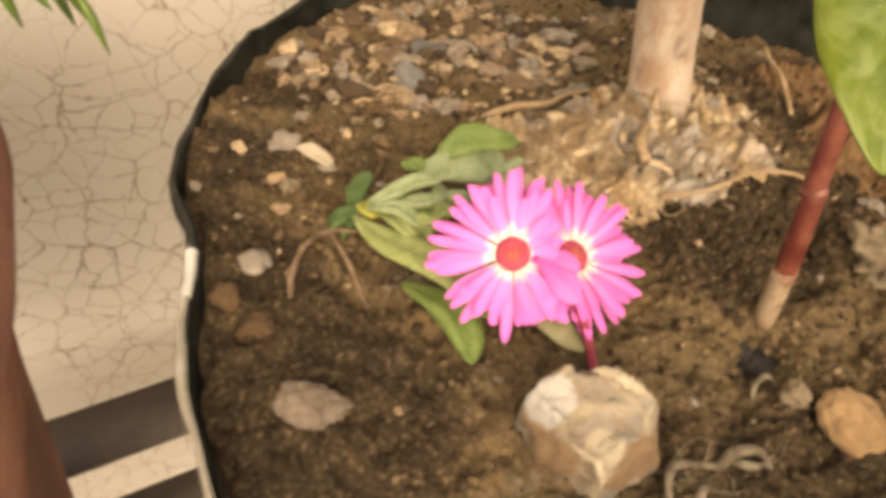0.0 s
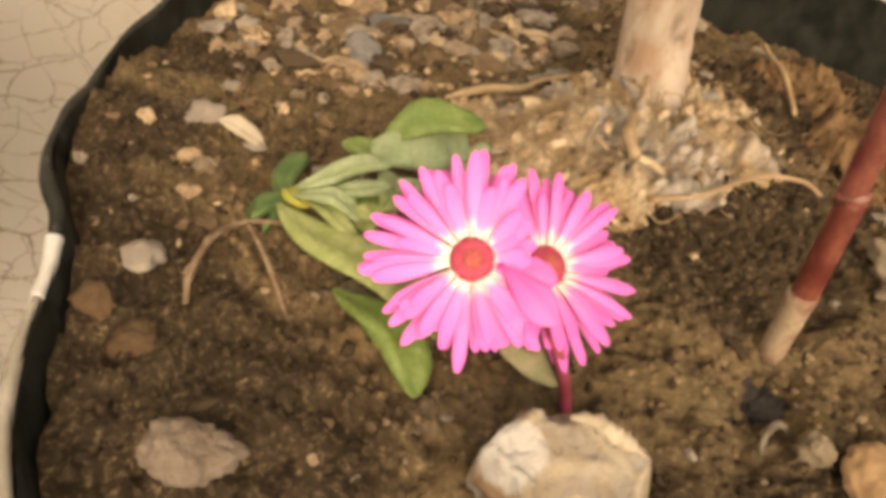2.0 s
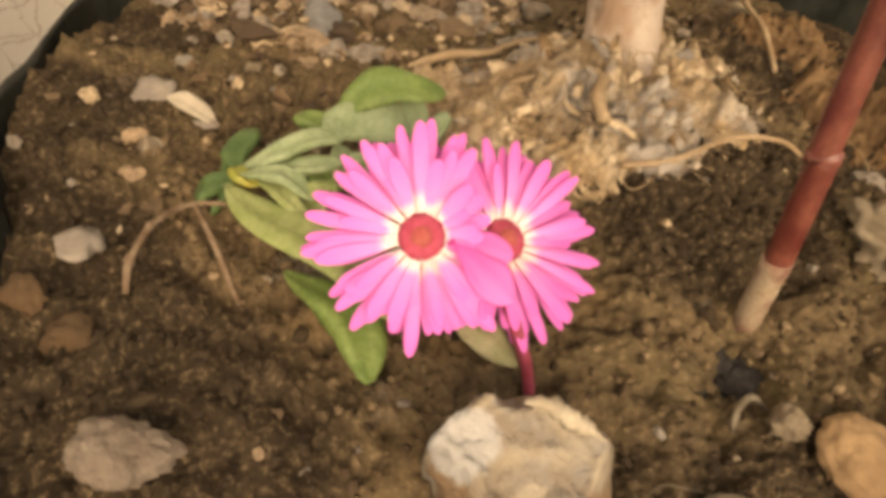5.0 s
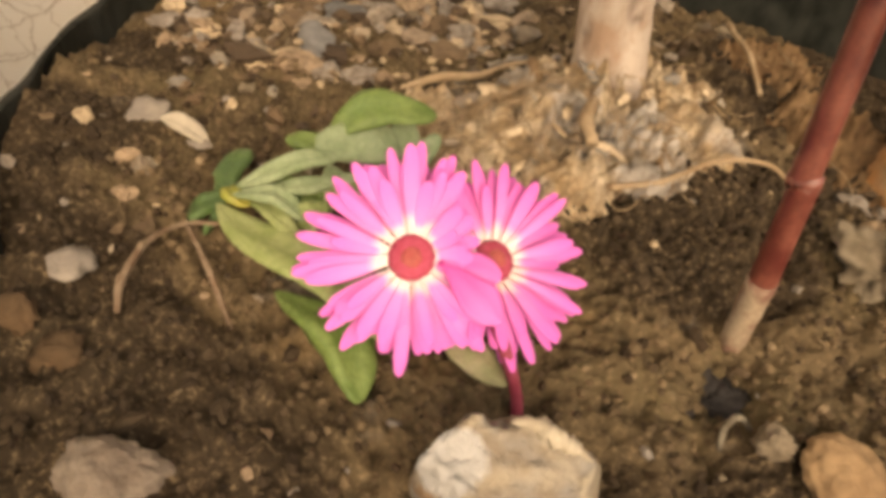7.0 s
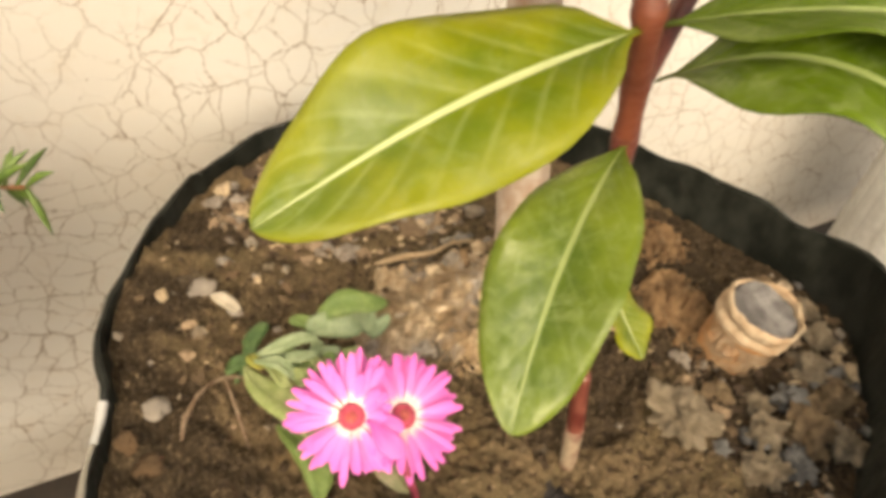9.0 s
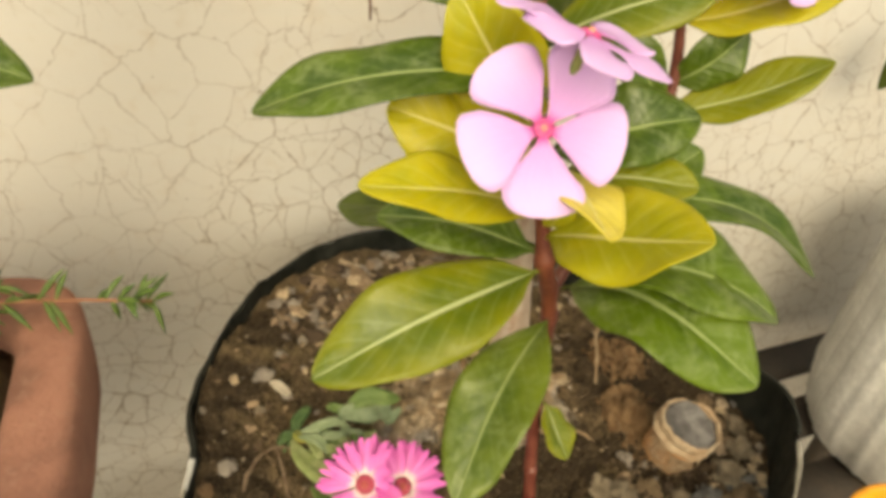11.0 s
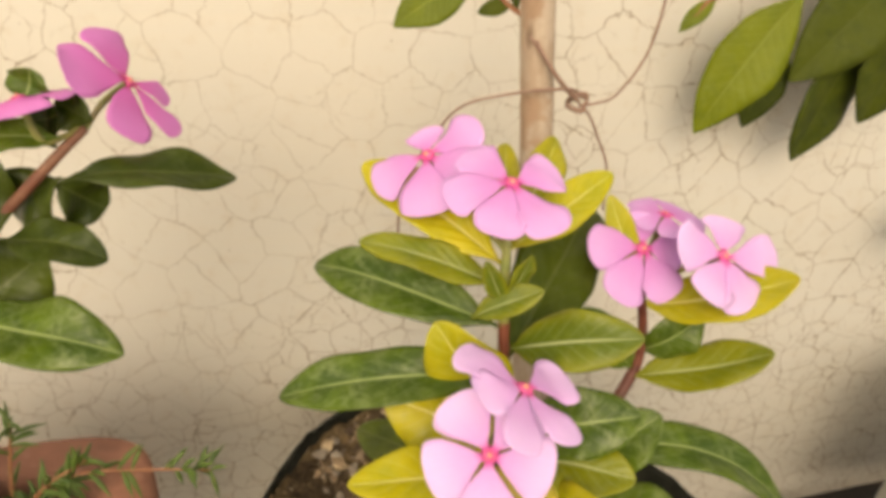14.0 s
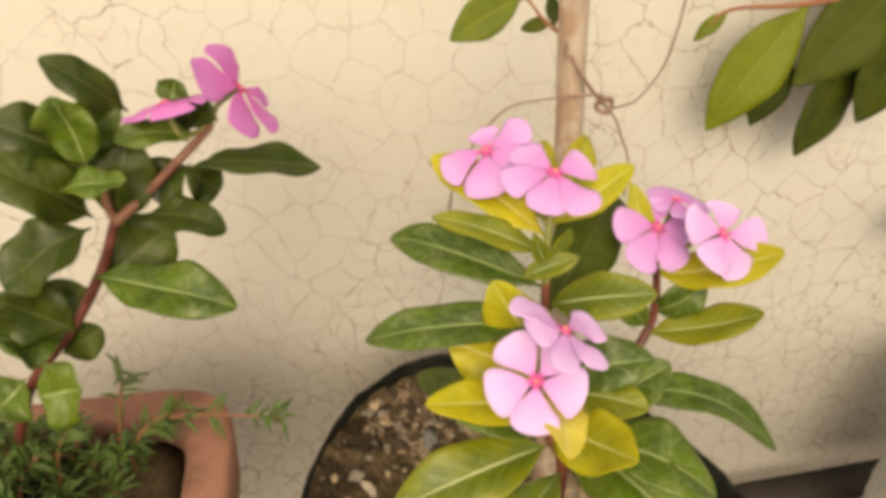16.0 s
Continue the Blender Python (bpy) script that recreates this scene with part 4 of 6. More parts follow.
LEAVES = [
    # base, tip, width, up, bend, paint
    ((0.1350, 0.0925, 0.7305), (0.0650, 0.0803, 0.7130), 0.0300, (-0.1, -0.55, 1), 0.05, OLIVE),
    ((0.1490, 0.1050, 0.6990), (0.1045, 0.0645, 0.6650), 0.0285, (-0.5, -0.5, 1.0), 0.05, LIME, 0.035),
    ((0.1470, 0.1000, 0.7154), (0.1815, 0.0475, 0.7168), 0.0385, (-0.1, -0.35, 1), 0.18, GREEN),
    ((0.1445, 0.1005, 0.7260), (0.1970, 0.0620, 0.7235), 0.0330, (0.1, -0.3, 1), 0.15, GREEN),
    ((0.1340, 0.0950, 0.7350), (0.0843, 0.1500, 0.7225), 0.0240, (0, -0.5, 1), 0.08, DEEP),
    ((0.1335, 0.0940, 0.7350), (0.0882, 0.1080, 0.7445), 0.0220, (0, -0.5, 1), 0.08, GREEN),
    ((0.1325, 0.0945, 0.7500), (0.0780, 0.0805, 0.7710), 0.0200, (-0.1, -0.5, 1), 0.02, YELLOW),
    ((0.1345, 0.0935, 0.7400), (0.1475, 0.0460, 0.7690), 0.0260, (-0.6, -0.2, 0.7), 0.03, YELLOW),
    ((0.1310, 0.0970, 0.7620), (0.1225, 0.0480, 0.7725), 0.0190, (0.15, -0.7, 1), 0.05, PALE),
    ((0.1310, 0.0985, 0.7620), (0.0918, 0.1140, 0.7735), 0.0285, (-0.3, -0.8, 0.6), 0.06, YELLOW),
    ((0.1300, 0.1000, 0.7680), (0.1072, 0.1098, 0.8050), 0.0265, (-0.4, -0.9, 0.3), 0.03, YELLOW),
    ((0.1290, 0.1093, 0.8000), (0.0715, 0.1570, 0.7990), 0.0220, (-0.2, -0.7, 1), 0.08, GREEN),
    ((0.1298, 0.1045, 0.7865), (0.0575, 0.1184, 0.7725), 0.0215, (-0.2, -0.5, 1), 0.07, GREEN),
    ((0.1288, 0.1120, 0.8140), (0.0855, 0.1292, 0.8234), 0.0135, (-0.1, -0.5, 1), 0.05, OLIVE),
    ((0.1305, 0.1100, 0.7915), (0.1622, 0.0842, 0.8118), 0.0200, (0.1, -0.8, 0.8), 0.05, OLIVE),
    ((0.1188, 0.1115, 0.8035), (0.1388, 0.1048, 0.8165), 0.0100, (-0.2, -0.6, 0.8), 0.05, OLIVE),
    ((0.1300, 0.1070, 0.7880), (0.1760, 0.1630, 0.8133), 0.0300, (-0.3, -0.8, 0.5), 0.05, DEEP),
    ((0.1325, 0.0970, 0.7560), (0.1645, 0.0748, 0.7650), 0.0225, (0.2, -0.6, 0.9), 0.06, OLIVE),
    ((0.1318, 0.0985, 0.7650), (0.1700, 0.0880, 0.7775), 0.0235, (0.2, -0.7, 0.8), 0.06, GREEN),
    ((0.1560, 0.1085, 0.7280), (0.1905, 0.1065, 0.7575), 0.0240, (0.1, -0.6, 1), 0.08, GREEN),
    ((0.1620, 0.1150, 0.7330), (0.2554, 0.0995, 0.7025), 0.0205, (0.2, -0.55, 1), 0.10, GREEN, -0.11),
    ((0.1850, 0.1310, 0.7900), (0.2275, 0.1065, 0.8130), 0.0225, (0.3, -0.7, 0.9), -0.14, YELLOW),
    ((0.1868, 0.1262, 0.7590), (0.2250, 0.1028, 0.7848), 0.0190, (0.1, -0.6, 1), -0.05, OLIVE),
    ((0.1878, 0.1270, 0.7620), (0.1660, 0.1330, 0.7880), 0.0160, (-0.2, -1, 0.3), 0.05, GREEN),
    ((0.1895, 0.1290, 0.7690), (0.2080, 0.1220, 0.7880), 0.0190, (0.1, -1, 0.4), 0.05, GREEN),
    ((0.1290, 0.1140, 0.8200), (0.0895, 0.1613, 0.8361), 0.0200, (-0.2, -0.8, 1), 0.05, YELLOW),
    ((0.1295, 0.1170, 0.8230), (0.1690, 0.1349, 0.8400), 0.0150, (0.1, -0.7, 1), 0.02, YELLOW),
    ((0.1298, 0.1200, 0.8220), (0.1628, 0.1716, 0.8392), 0.0160, (0.1, -0.8, 0.5), 0.03, YELLOW),
    ((0.1292, 0.1200, 0.8220), (0.1465, 0.1834, 0.8325), 0.0150, (0, -0.8, 0.5), 0.03, YELLOW),
    ((0.1288, 0.1110, 0.8080), (0.1215, 0.1100, 0.8250), 0.0070, (-0.3, -1, 0.3), 0.06, OLIVE),
    ((0.1292, 0.1115, 0.8090), (0.1350, 0.1090, 0.8270), 0.0075, (0.3, -1, 0.3), 0.06, OLIVE),
    ((0.1338, 0.0935, 0.7445), (0.1352, 0.0860, 0.7580), 0.0085, (-0.2, -1, 0.2), 0.10, YELLOW),
    ((0.1522, 0.1030, 0.6560), (0.1567, 0.0862, 0.6415), 0.0150, (0.3, -0.5, 1), 0.06, OLIVE),
    ((0.1828, 0.1280, 0.7990), (0.1720, 0.1400, 0.8300), 0.0110, (-0.2, -1, 0.3), 0.03, YELLOW),
]
for i, (b0, t0, w0, up0, bend0, mat0, *lean) in enumerate(LEAVES):
    part("leaf", blade(b0, t0, w0 * 0.96, up0, bend0, 0.22, 1.0, 0.60, 0.08, 0.18, 0.0004, i, 28, 6, lean[0] if lean else 0.0), mat0, vinca)
vinca_flower(vinca, (0.1165, 0.0729, 0.7851), (-0.25, -0.78, 0.6), 46, 0.0185, (0.1300, 0.0985, 0.775), BLUSH, 1)
vinca_flower(vinca, (0.1259, 0.0775, 0.8035), (0.24, -0.08, 0.96), 0, 0.0195, (0.1295, 0.1010, 0.782), BLUSH, 2, 0.0, petals=[(-15, 1.09, 0.75), (-137, 0.85, 0.9), (137, 1.04, 0.52), (93, 1.19, 0.55), (35, 0.76, 0.8)])
vinca_flower(vinca, (0.1306, 0.1206, 0.8446), (-0.04, -0.37, 0.93), 0, 0.0195, (0.1294, 0.1150, 0.825), PINK, 3, 0.0, petals=[(48, 0.96, 0.8), (-66, 0.82, 0.9), (-150, 1.15, 0.82), (163, 1.10, 0.78), (108, 1.1, 0.8)])
vinca_flower(vinca, (0.1091, 0.1448, 0.8444), (-0.45, -0.35, 0.79), 0, 0.0195, (0.1290, 0.1160, 0.825), PINK, 4, 0.0, petals=[(45, 0.62, 0.7), (-28, 1.02, 0.85), (-84, 1.2, 0.95), (-140, 1.2, 0.95), (150, 1.03, 0.9)])
vinca_flower(vinca, (0.1830, 0.1303, 0.8135), (0.16, -0.75, 0.64), 0, 0.0190, (0.1828, 0.1275, 0.797), PINK, 5, 0.0, petals=[(-10, 0.70, 0.75), (81, 1.15, 0.85), (138, 1.15, 0.88), (-160, 1.05, 0.9), (-100, 0.83, 0.8)])
vinca_flower(vinca, (0.2061, 0.1184, 0.8157), (0.24, -0.73, 0.64), 0, 0.0190, (0.1830, 0.1278, 0.798), BLUSH, 6, 0.0, petals=[(65, 1.05, 0.95), (-23, 0.75, 0.95), (-100, 1.32, 0.85), (-169, 1.05, 0.95), (136, 0.94, 0.95)])
vinca_flower(vinca, (0.1940, 0.1390, 0.8215), (0.1, -0.12, 0.97), 54, 0.0145, (0.1830, 0.1280, 0.799), PINK, 7, -0.1)

# ---- daisies lying on the soil ----
ice = thing("livingstone_daisy", (0.063, 0.160, SOIL_Z), "magenta ice plant daisies on a wilting green rosette", "flower")


def daisy(center, normal, radius, count, seed, short=None):
    c, n = Vector(center), Vector(normal).normalized()
    turn = n.to_track_quat("Z", "Y").to_matrix().to_4x4()
    bm = tube([(0.09, 0.125, SOIL_Z + 0.004, 0.0012), (*(c - n * 0.012), 0.0014), (*(c - n * 0.003), 0.003), (*(c - n * 0.0006), 0.0042)], 10, 6)
    fl = part("flower", bm, STEM_GREEN, ice, "magenta daisy flower with white ring and red disc")
    petal_ring(c, n, 0, radius, radius * 0.140, count + 6, MAGENTA, fl, "petal", 0.0, seed, 0.13, (0.0, 0.13, -0.08, 0.05, 0.1, -0.03, 0.0), 1.95, 0.42, 0.0, "", 0.17, short)
    petal_ring(c + n * 0.0005, n, 5, radius * 0.92, radius * 0.138, count - 6, MAGENTA, fl, "petal", 0.10, seed + 1, 0.2, (0.0, 0.14, 0.05, 0.2, -0.02), 1.95, 0.42, 0.0, "", 0.17, short)
    bm = bmesh.new()
    bmesh.ops.create_icosphere(bm, subdivisions=4, radius=1.0)
    for v in bm.verts:
        k = 1 + 0.10 * noise.noise(v.co * 7)
        v.co = Vector((v.co.x * radius * 0.215 * k, v.co.y * radius * 0.215 * k, v.co.z * 0.0014 * k))
    bm.transform(Matrix.Translation(c + n * 0.0016) @ turn)
    part("disc", bm, DISC, fl, "dark red flower disc")
    bm = bmesh.new()
    bmesh.ops.create_icosphere(bm, subdivisions=3, radius=1.0)
    for v in bm.verts:
        k = 1 + 0.2 * noise.noise(v.co * 6)
        v.co = Vector((v.co.x * radius * 0.10 * k, v.co.y * radius * 0.10 * k, v.co.z * 0.0009))
    bm.transform(Matrix.Translation(c + n * 0.0028) @ turn)
    part("disc_middle", bm, DISC_MID, fl, "brown middle of the disc")
    return fl, n


first, first_n = daisy((0.0878, 0.1188, 0.6055), (-0.30, -0.62, 0.72), 0.0182, 44, 11, (0.97, -0.15, 0.1))
daisy((0.1026, 0.1166, 0.6010), (0.16, -0.50, 0.85), 0.0180, 40, 17, (-0.98, 0.2, 0.0))
part("petal", blade((0.0912, 0.1150, 0.6068), (0.0980, 0.1035, 0.6010), 0.0070, (0.1, -0.7, 0.7), 0.12, -0.2, 1.6, 0.6, 0.02, 0.1, 0.0003, 91), MAGENTA_DEEP, first, "folded broad petal")
for k, (dx, dy, dz) in enumerate([(0.004, 0.016, 0.007), (0.008, 0.015, 0.0075), (0.0115, 0.0125, 0.0065), (0.0005, 0.0165, 0.0075), (0.006, 0.013, 0.009), (0.0095, 0.011, 0.0085)]):
    part("petal", blade((0.0885 + 0.25 * dx, 0.1192 + 0.25 * dy, 0.6062 + 0.2 * dz), (0.0878 + dx, 0.1188 + dy, 0.6058 + dz), 0.0034, (0.1, -0.8, 0.6), 0.10, -0.15, 1.9, 0.5, 0.02, 0.1, 0.0003, 95 + k), MAGENTA, first)
part("petal", blade((0.0915, 0.1160, 0.6060), (0.1010, 0.1100, 0.6045), 0.0060, (0.0, -0.5, 0.8), 0.12, -0.2, 1.6, 0.6, 0.02, 0.1, 0.0003, 92), MAGENTA_DEEP, first)


def fat_leaf(base, tip, width, thick, up, bend, mat, seed, label=""):
    """A fleshy leaf with an oval cut."""
    base, tip = Vector(base), Vector(tip)
    d = tip - base
    length = d.length
    d.normalize()
    n = (Vector(up) - Vector(up).dot(d) * d).normalized()
    s = d.cross(n)
    bm, rings = bmesh.new(), []
    for i in range(21):
        u = (1 - math.cos(math.pi * i / 20)) / 2
        k = max(0.05, 1 - abs(2 * u - 1) ** 2.4) ** 0.5 * min(1.0, 0.42 + 1.25 * u)
        c = base + d * length * u + n * bend * length * 4 * u * (1 - u) + s * width * 0.26 * math.sin(seed + 4.5 * u) + n * width * 0.05 * math.sin(2 * seed + 8 * u)
        ring = []
        for j in range(16):
            g = 2 * math.pi * j / 16
            wob = 1 + 0.24 * noise.noise(Vector((u * 6, 1.6 * math.cos(g), 1.6 * math.sin(g) + seed)))
            groove = -0.45 * thick * k * math.exp(-((math.cos(g) / 0.35) ** 2)) if math.sin(g) > 0 else 0
            ring.append(bm.verts.new(c + s * math.cos(g) * width / 2 * k * wob + n * (math.sin(g) * thick / 2 * k * wob + groove)))
        rings.append(ring)
    for r0, r1 in zip(rings, rings[1:]):
        for j in range(16):
            bm.faces.new((r0[j], r0[(j + 1) % 16], r1[(j + 1) % 16], r1[j]))
    bm.faces.new(rings[0][::-1])
    bm.faces.new(rings[-1])
    return part("leaf", bm, mat, ice, label)


Z = SOIL_Z
FLESHY = [
    # base, tip, width, thickness, up, bend, paint
    ((0.0640, 0.1610, Z + 0.009), (0.0795, 0.1150, Z + 0.009), 0.0118, 0.0040, (0.3, -0.4, 1), 0.06, SUCCULENT_PALE),
    ((0.0700, 0.1380, Z + 0.004), (0.0750, 0.1075, Z + 0.004), 0.0098, 0.0045, (0.1, -0.5, 1), 0.05, SUCCULENT),
    ((0.0865, 0.1680, Z + 0.012), (0.1140, 0.1685, Z + 0.019), 0.0088, 0.0028, (-0.1, -0.55, 1), 0.24, SUCCULENT),
    ((0.0850, 0.1610, Z + 0.012), (0.1015, 0.1672, Z + 0.018), 0.0115, 0.0026, (-0.1, -0.7, 0.8), 0.08, SUCCULENT_GREY),
    ((0.0960, 0.1635, Z + 0.011), (0.1095, 0.1690, Z + 0.016), 0.0090, 0.0030, (0, -0.7, 0.8), 0.06, SUCCULENT_GREY),
    ((0.1040, 0.1660, Z + 0.010), (0.1140, 0.1610, Z + 0.012), 0.0070, 0.0030, (0, -0.6, 0.9), 0.08, SUCCULENT_GREY),
    ((0.0655, 0.1640, Z + 0.011), (0.0865, 0.1575, Z + 0.016), 0.0052, 0.0028, (0, -0.3, 1), 0.15, SUCCULENT_GREY),
    ((0.0650, 0.1610, Z + 0.012), (0.0765, 0.1475, Z + 0.012), 0.0048, 0.0030, (0.2, -0.3, 1), 0.12, SUCCULENT_GREY),
    ((0.0670, 0.1635, Z + 0.010), (0.0830, 0.1525, Z + 0.012), 0.0046, 0.0024, (0, -0.3, 1), 0.08, SUCCULENT),
    ((0.0660, 0.1580, Z + 0.010), (0.0755, 0.1450, Z + 0.010), 0.0046, 0.0026, (0.3, -0.3, 1), 0.12, SUCCULENT_PALE),
    ((0.0745, 0.1500, Z + 0.010), (0.0815, 0.1495, Z + 0.013), 0.0042, 0.0022, (0.3, -0.3, 1), 0.25, SUCCULENT_PALE),
    ((0.0720, 0.1590, Z + 0.011), (0.0850, 0.1520, Z + 0.015), 0.0044, 0.0022, (0.2, -0.3, 1), 0.16, SUCCULENT_GREY),
    ((0.0852, 0.1650, Z + 0.012), (0.0838, 0.1745, Z + 0.014), 0.0070, 0.0025, (0, -0.5, 1), 0.10, SUCCULENT),
    ((0.0640, 0.1635, Z + 0.006), (0.0560, 0.1688, Z + 0.004), 0.0072, 0.0030, (0, -0.2, 1), 0.12, SUCCULENT_DARK),
    ((0.0620, 0.1615, Z + 0.005), (0.0595, 0.1640, Z + 0.003), 0.0060, 0.0030, (0, -0.2, 1), 0.1, SUCCULENT_DARK),
    ((0.0660, 0.1655, Z + 0.006), (0.0692, 0.1815, Z + 0.007), 0.0066, 0.0028, (0, -0.2, 1), 0.1, SUCCULENT_DARK),
    ((0.0655, 0.1660, Z + 0.006), (0.0642, 0.1790, Z + 0.005), 0.0055, 0.0028, (0, -0.2, 1), 0.1, SUCCULENT_DARK),
    ((0.0636, 0.1650, Z + 0.010), (0.0665, 0.1560, Z + 0.0112), 0.0042, 0.0030, (0.4, -0.3, 1), 0.10, SUCCULENT_YELLOW),
]
for k, (b0, t0, w0, h0, up0, bend0, mat0) in enumerate(FLESHY):
    fat_leaf(b0, t0, 1.1 * w0, h0, up0, bend0, mat0, 1 + k)
rng = random.Random(21)
for k in range(9):
    u = k / 8
    x, y = 0.0740 + 0.018 * u + rng.uniform(-0.003, 0.003), 0.1560 + rng.uniform(-0.006, 0.004)
    g, size = rng.uniform(-1.2, 0.6), rng.uniform(0.006, 0.010)
    fat_leaf((x, y, Z + 0.008 + rng.uniform(0, 0.003)), (x + size * math.cos(g), y + 0.7 * size * math.sin(g), Z + 0.010 + rng.uniform(0, 0.004)), rng.uniform(0.0040, 0.0060), 0.0018, (rng.uniform(-0.7, 0.7), -0.5, 1), rng.uniform(0.05, 0.30), (SUCCULENT, SUCCULENT_PALE, SUCCULENT_GREY)[k % 3], 30 + k)
part("sepal", blade((0.0915, 0.1115, Z + 0.010), (0.0995, 0.0995, Z + 0.006), 0.0062, (0, -0.4, 1), 0.10, -0.3, 0.9, 0.6, 0.05, 0.2, 0.0006, 71), WITHERED, ice, "withered cream-green sepal")
part("stalk", tube([(0.0985, 0.1090, Z + 0.020, 0.0014), (0.0992, 0.1030, Z + 0.014, 0.0013), (0.1008, 0.0990, Z + 0.006, 0.0012), (0.1015, 0.0965, Z - 0.002, 0.0012)], 8, 6), STALK_PINK, ice, "pink-red bent stalk")

# ---- stones, chips and clods on the soil ----


def ground_stone(name, x, y, size, turn, seed, mat, label, category, group="", rough=0.25, facets=0.6, sunk=0.25, detail=3):
    z = soil_height(x, y) + size[2] * (0.5 - sunk)
    return tagged(part(name, stone((x, y, z), size, turn, seed, rough, facets, detail), mat), label, category, group)


def broken_rock(mid, crown, shoulder, low):
    """A broken block: a rough tilted top face inside a sharp rim, steep sides down into the soil."""
    mid = Vector(mid)
    crown, shoulder = [Vector(p) for p in crown], [Vector(p) for p in shoulder]
    foot = [Vector((mid.x + 1.06 * (p.x - mid.x), mid.y + 1.06 * (p.y - mid.y), low)) for p in shoulder]
    count, per = len(crown), 14
    bm, rings = bmesh.new(), []
    for lo, hi, steps in ((None, crown, 10), (crown, shoulder, 8), (shoulder, foot, 5)):
        for i in range(1 if lo is None else 0, steps + (1 if hi is foot else 0)):
            u, ring = i / steps, []
            for k in range(count * per):
                a, w = k // per, (k % per) / per
                q = hi[a].lerp(hi[(a + 1) % count], w)
                p = (mid if lo is None else lo[a].lerp(lo[(a + 1) % count], w)).lerp(q, u)
                p = p + Vector((0.0013, 0.0013, 0.0016)) * (noise.fractal(p * 160, 0.9, 2.0, 4) - 0.6 * abs(noise.noise(p * 330)))
                if lo is None:
                    p.z -= 0.0012 * math.sin(math.pi * u)
                ring.append(bm.verts.new(p))
            rings.append(ring)
    top = bm.verts.new(mid - Vector((0, 0, 0.0006)))
    n = count * per
    for k in range(n):
        bm.faces.new((top, rings[0][(k + 1) % n], rings[0][k]))
    for r0, r1 in zip(rings, rings[1:]):
        for k in range(n):
            bm.faces.new((r0[k], r0[(k + 1) % n], r1[(k + 1) % n], r1[k]))
    bmesh.ops.recalc_face_normals(bm, faces=bm.faces)
    return bm


CROWN = [(0.0765, 0.0878, 0.5985), (0.0857, 0.0891, 0.602), (0.0936, 0.0845, 0.602), (0.1000, 0.0768, 0.600), (0.0950, 0.0728, 0.597), (0.0846, 0.0717, 0.593), (0.0797, 0.0792, 0.595)]
SHOULDER = [(0.0765, 0.0895, 0.590), (0.0875, 0.0945, 0.590), (0.0980, 0.0905, 0.590), (0.1045, 0.0790, 0.592), (0.1010, 0.0705, 0.586), (0.0863, 0.0693, 0.583), (0.0775, 0.0815, 0.586)]
rock = tagged(part("rock", broken_rock((0.0890, 0.0805, 0.5975), CROWN, SHOULDER, 0.572), ROCK_STAINED), "angular grey-tan rock with pale veins on soil", "rock")
part("vein", tube([(0.0905, 0.0862, 0.6014, 0.0004), (0.0938, 0.0843, 0.6016, 0.0013), (0.0960, 0.0815, 0.6008, 0.0017), (0.0980, 0.0790, 0.6000, 0.0008), (0.0994, 0.0770, 0.5994, 0.0003)], 8, 7, None, 0.35, 4), VEIN, rock, "cream quartz vein")
part("vein", tube([(0.0812, 0.0766, 0.5940, 0.0003), (0.0828, 0.0742, 0.5934, 0.0007), (0.0846, 0.0720, 0.5924, 0.0009), (0.0855, 0.0704, 0.5880, 0.0009), (0.0860, 0.0696, 0.5840, 0.0003)], 8, 7, None, 0.35, 5), VEIN, rock, "cream quartz vein")
ground_stone("stone", 0.0356, 0.106, (0.0155, 0.0125, 0.0105), (0, 10, -18), 8, STONE_BROWN, "rounded grey-brown stone on soil", "stone", "", 0.22, 0.9, 0.3, 5)
ground_stone("stone", 0.1483, 0.0630, (0.0145, 0.0165, 0.0115), (10, 0, 0), 16, STONE_TAN, "smooth orange-tan stone on soil", "stone", "", 0.14, 0.4, 0.25, 5)
ground_stone("stone", 0.1405, 0.0728, (0.0085, 0.0065, 0.006), (0, 0, 10), 15, ROCK_GREY, "small knobbly grey stone on soil", "stone", "", 0.5, 0.7, 0.25, 4)
ground_stone("flake", 0.0323, 0.152, (0.0090, 0.0090, 0.0035), (12, 15, 30), 21, WHITE_CHIP, "jagged pale grey flake on soil", "flake", "", 0.45, 1.0, 0.1)
ground_stone("stone", 0.0241, 0.141, (0.007, 0.0085, 0.006), (0, 0, 30), 23, CLOD_BROWN, "small brown clod on soil", "clod", "", 0.5, 0.5)
ground_stone("stone", 0.0292, 0.133, (0.0095, 0.0075, 0.006), (0, 0, -20), 24, CLOD_BROWN, "small brown clod on soil", "clod", "", 0.5, 0.5)
ground_stone("flake", 0.0515, 0.2095, (0.0125, 0.0100, 0.0035), (20, -5, 25), 27, WHITE_CHIP, "thin papery tan flake on soil", "flake", "", 0.35, 0.8, 0.0)
ground_stone("stone", 0.0485, 0.1857, (0.0065, 0.006, 0.0055), (0, 0, 0), 29, ROCK, "small pale stone on soil", "stone")
ground_stone("flake", 0.2500, 0.2080, (0.0075, 0.0035, 0.0018), (10, 5, -30), 28, CLOD_PALE, "small pale flake on dark soil", "flake", "", 0.4, 0.8, 0.0)
ground_stone("clod", 0.1250, 0.2660, (0.0135, 0.0165, 0.008), (0, 0, 20), 31, ASH, "blue-grey clod on soil", "clod", "", 0.3, 0.6)
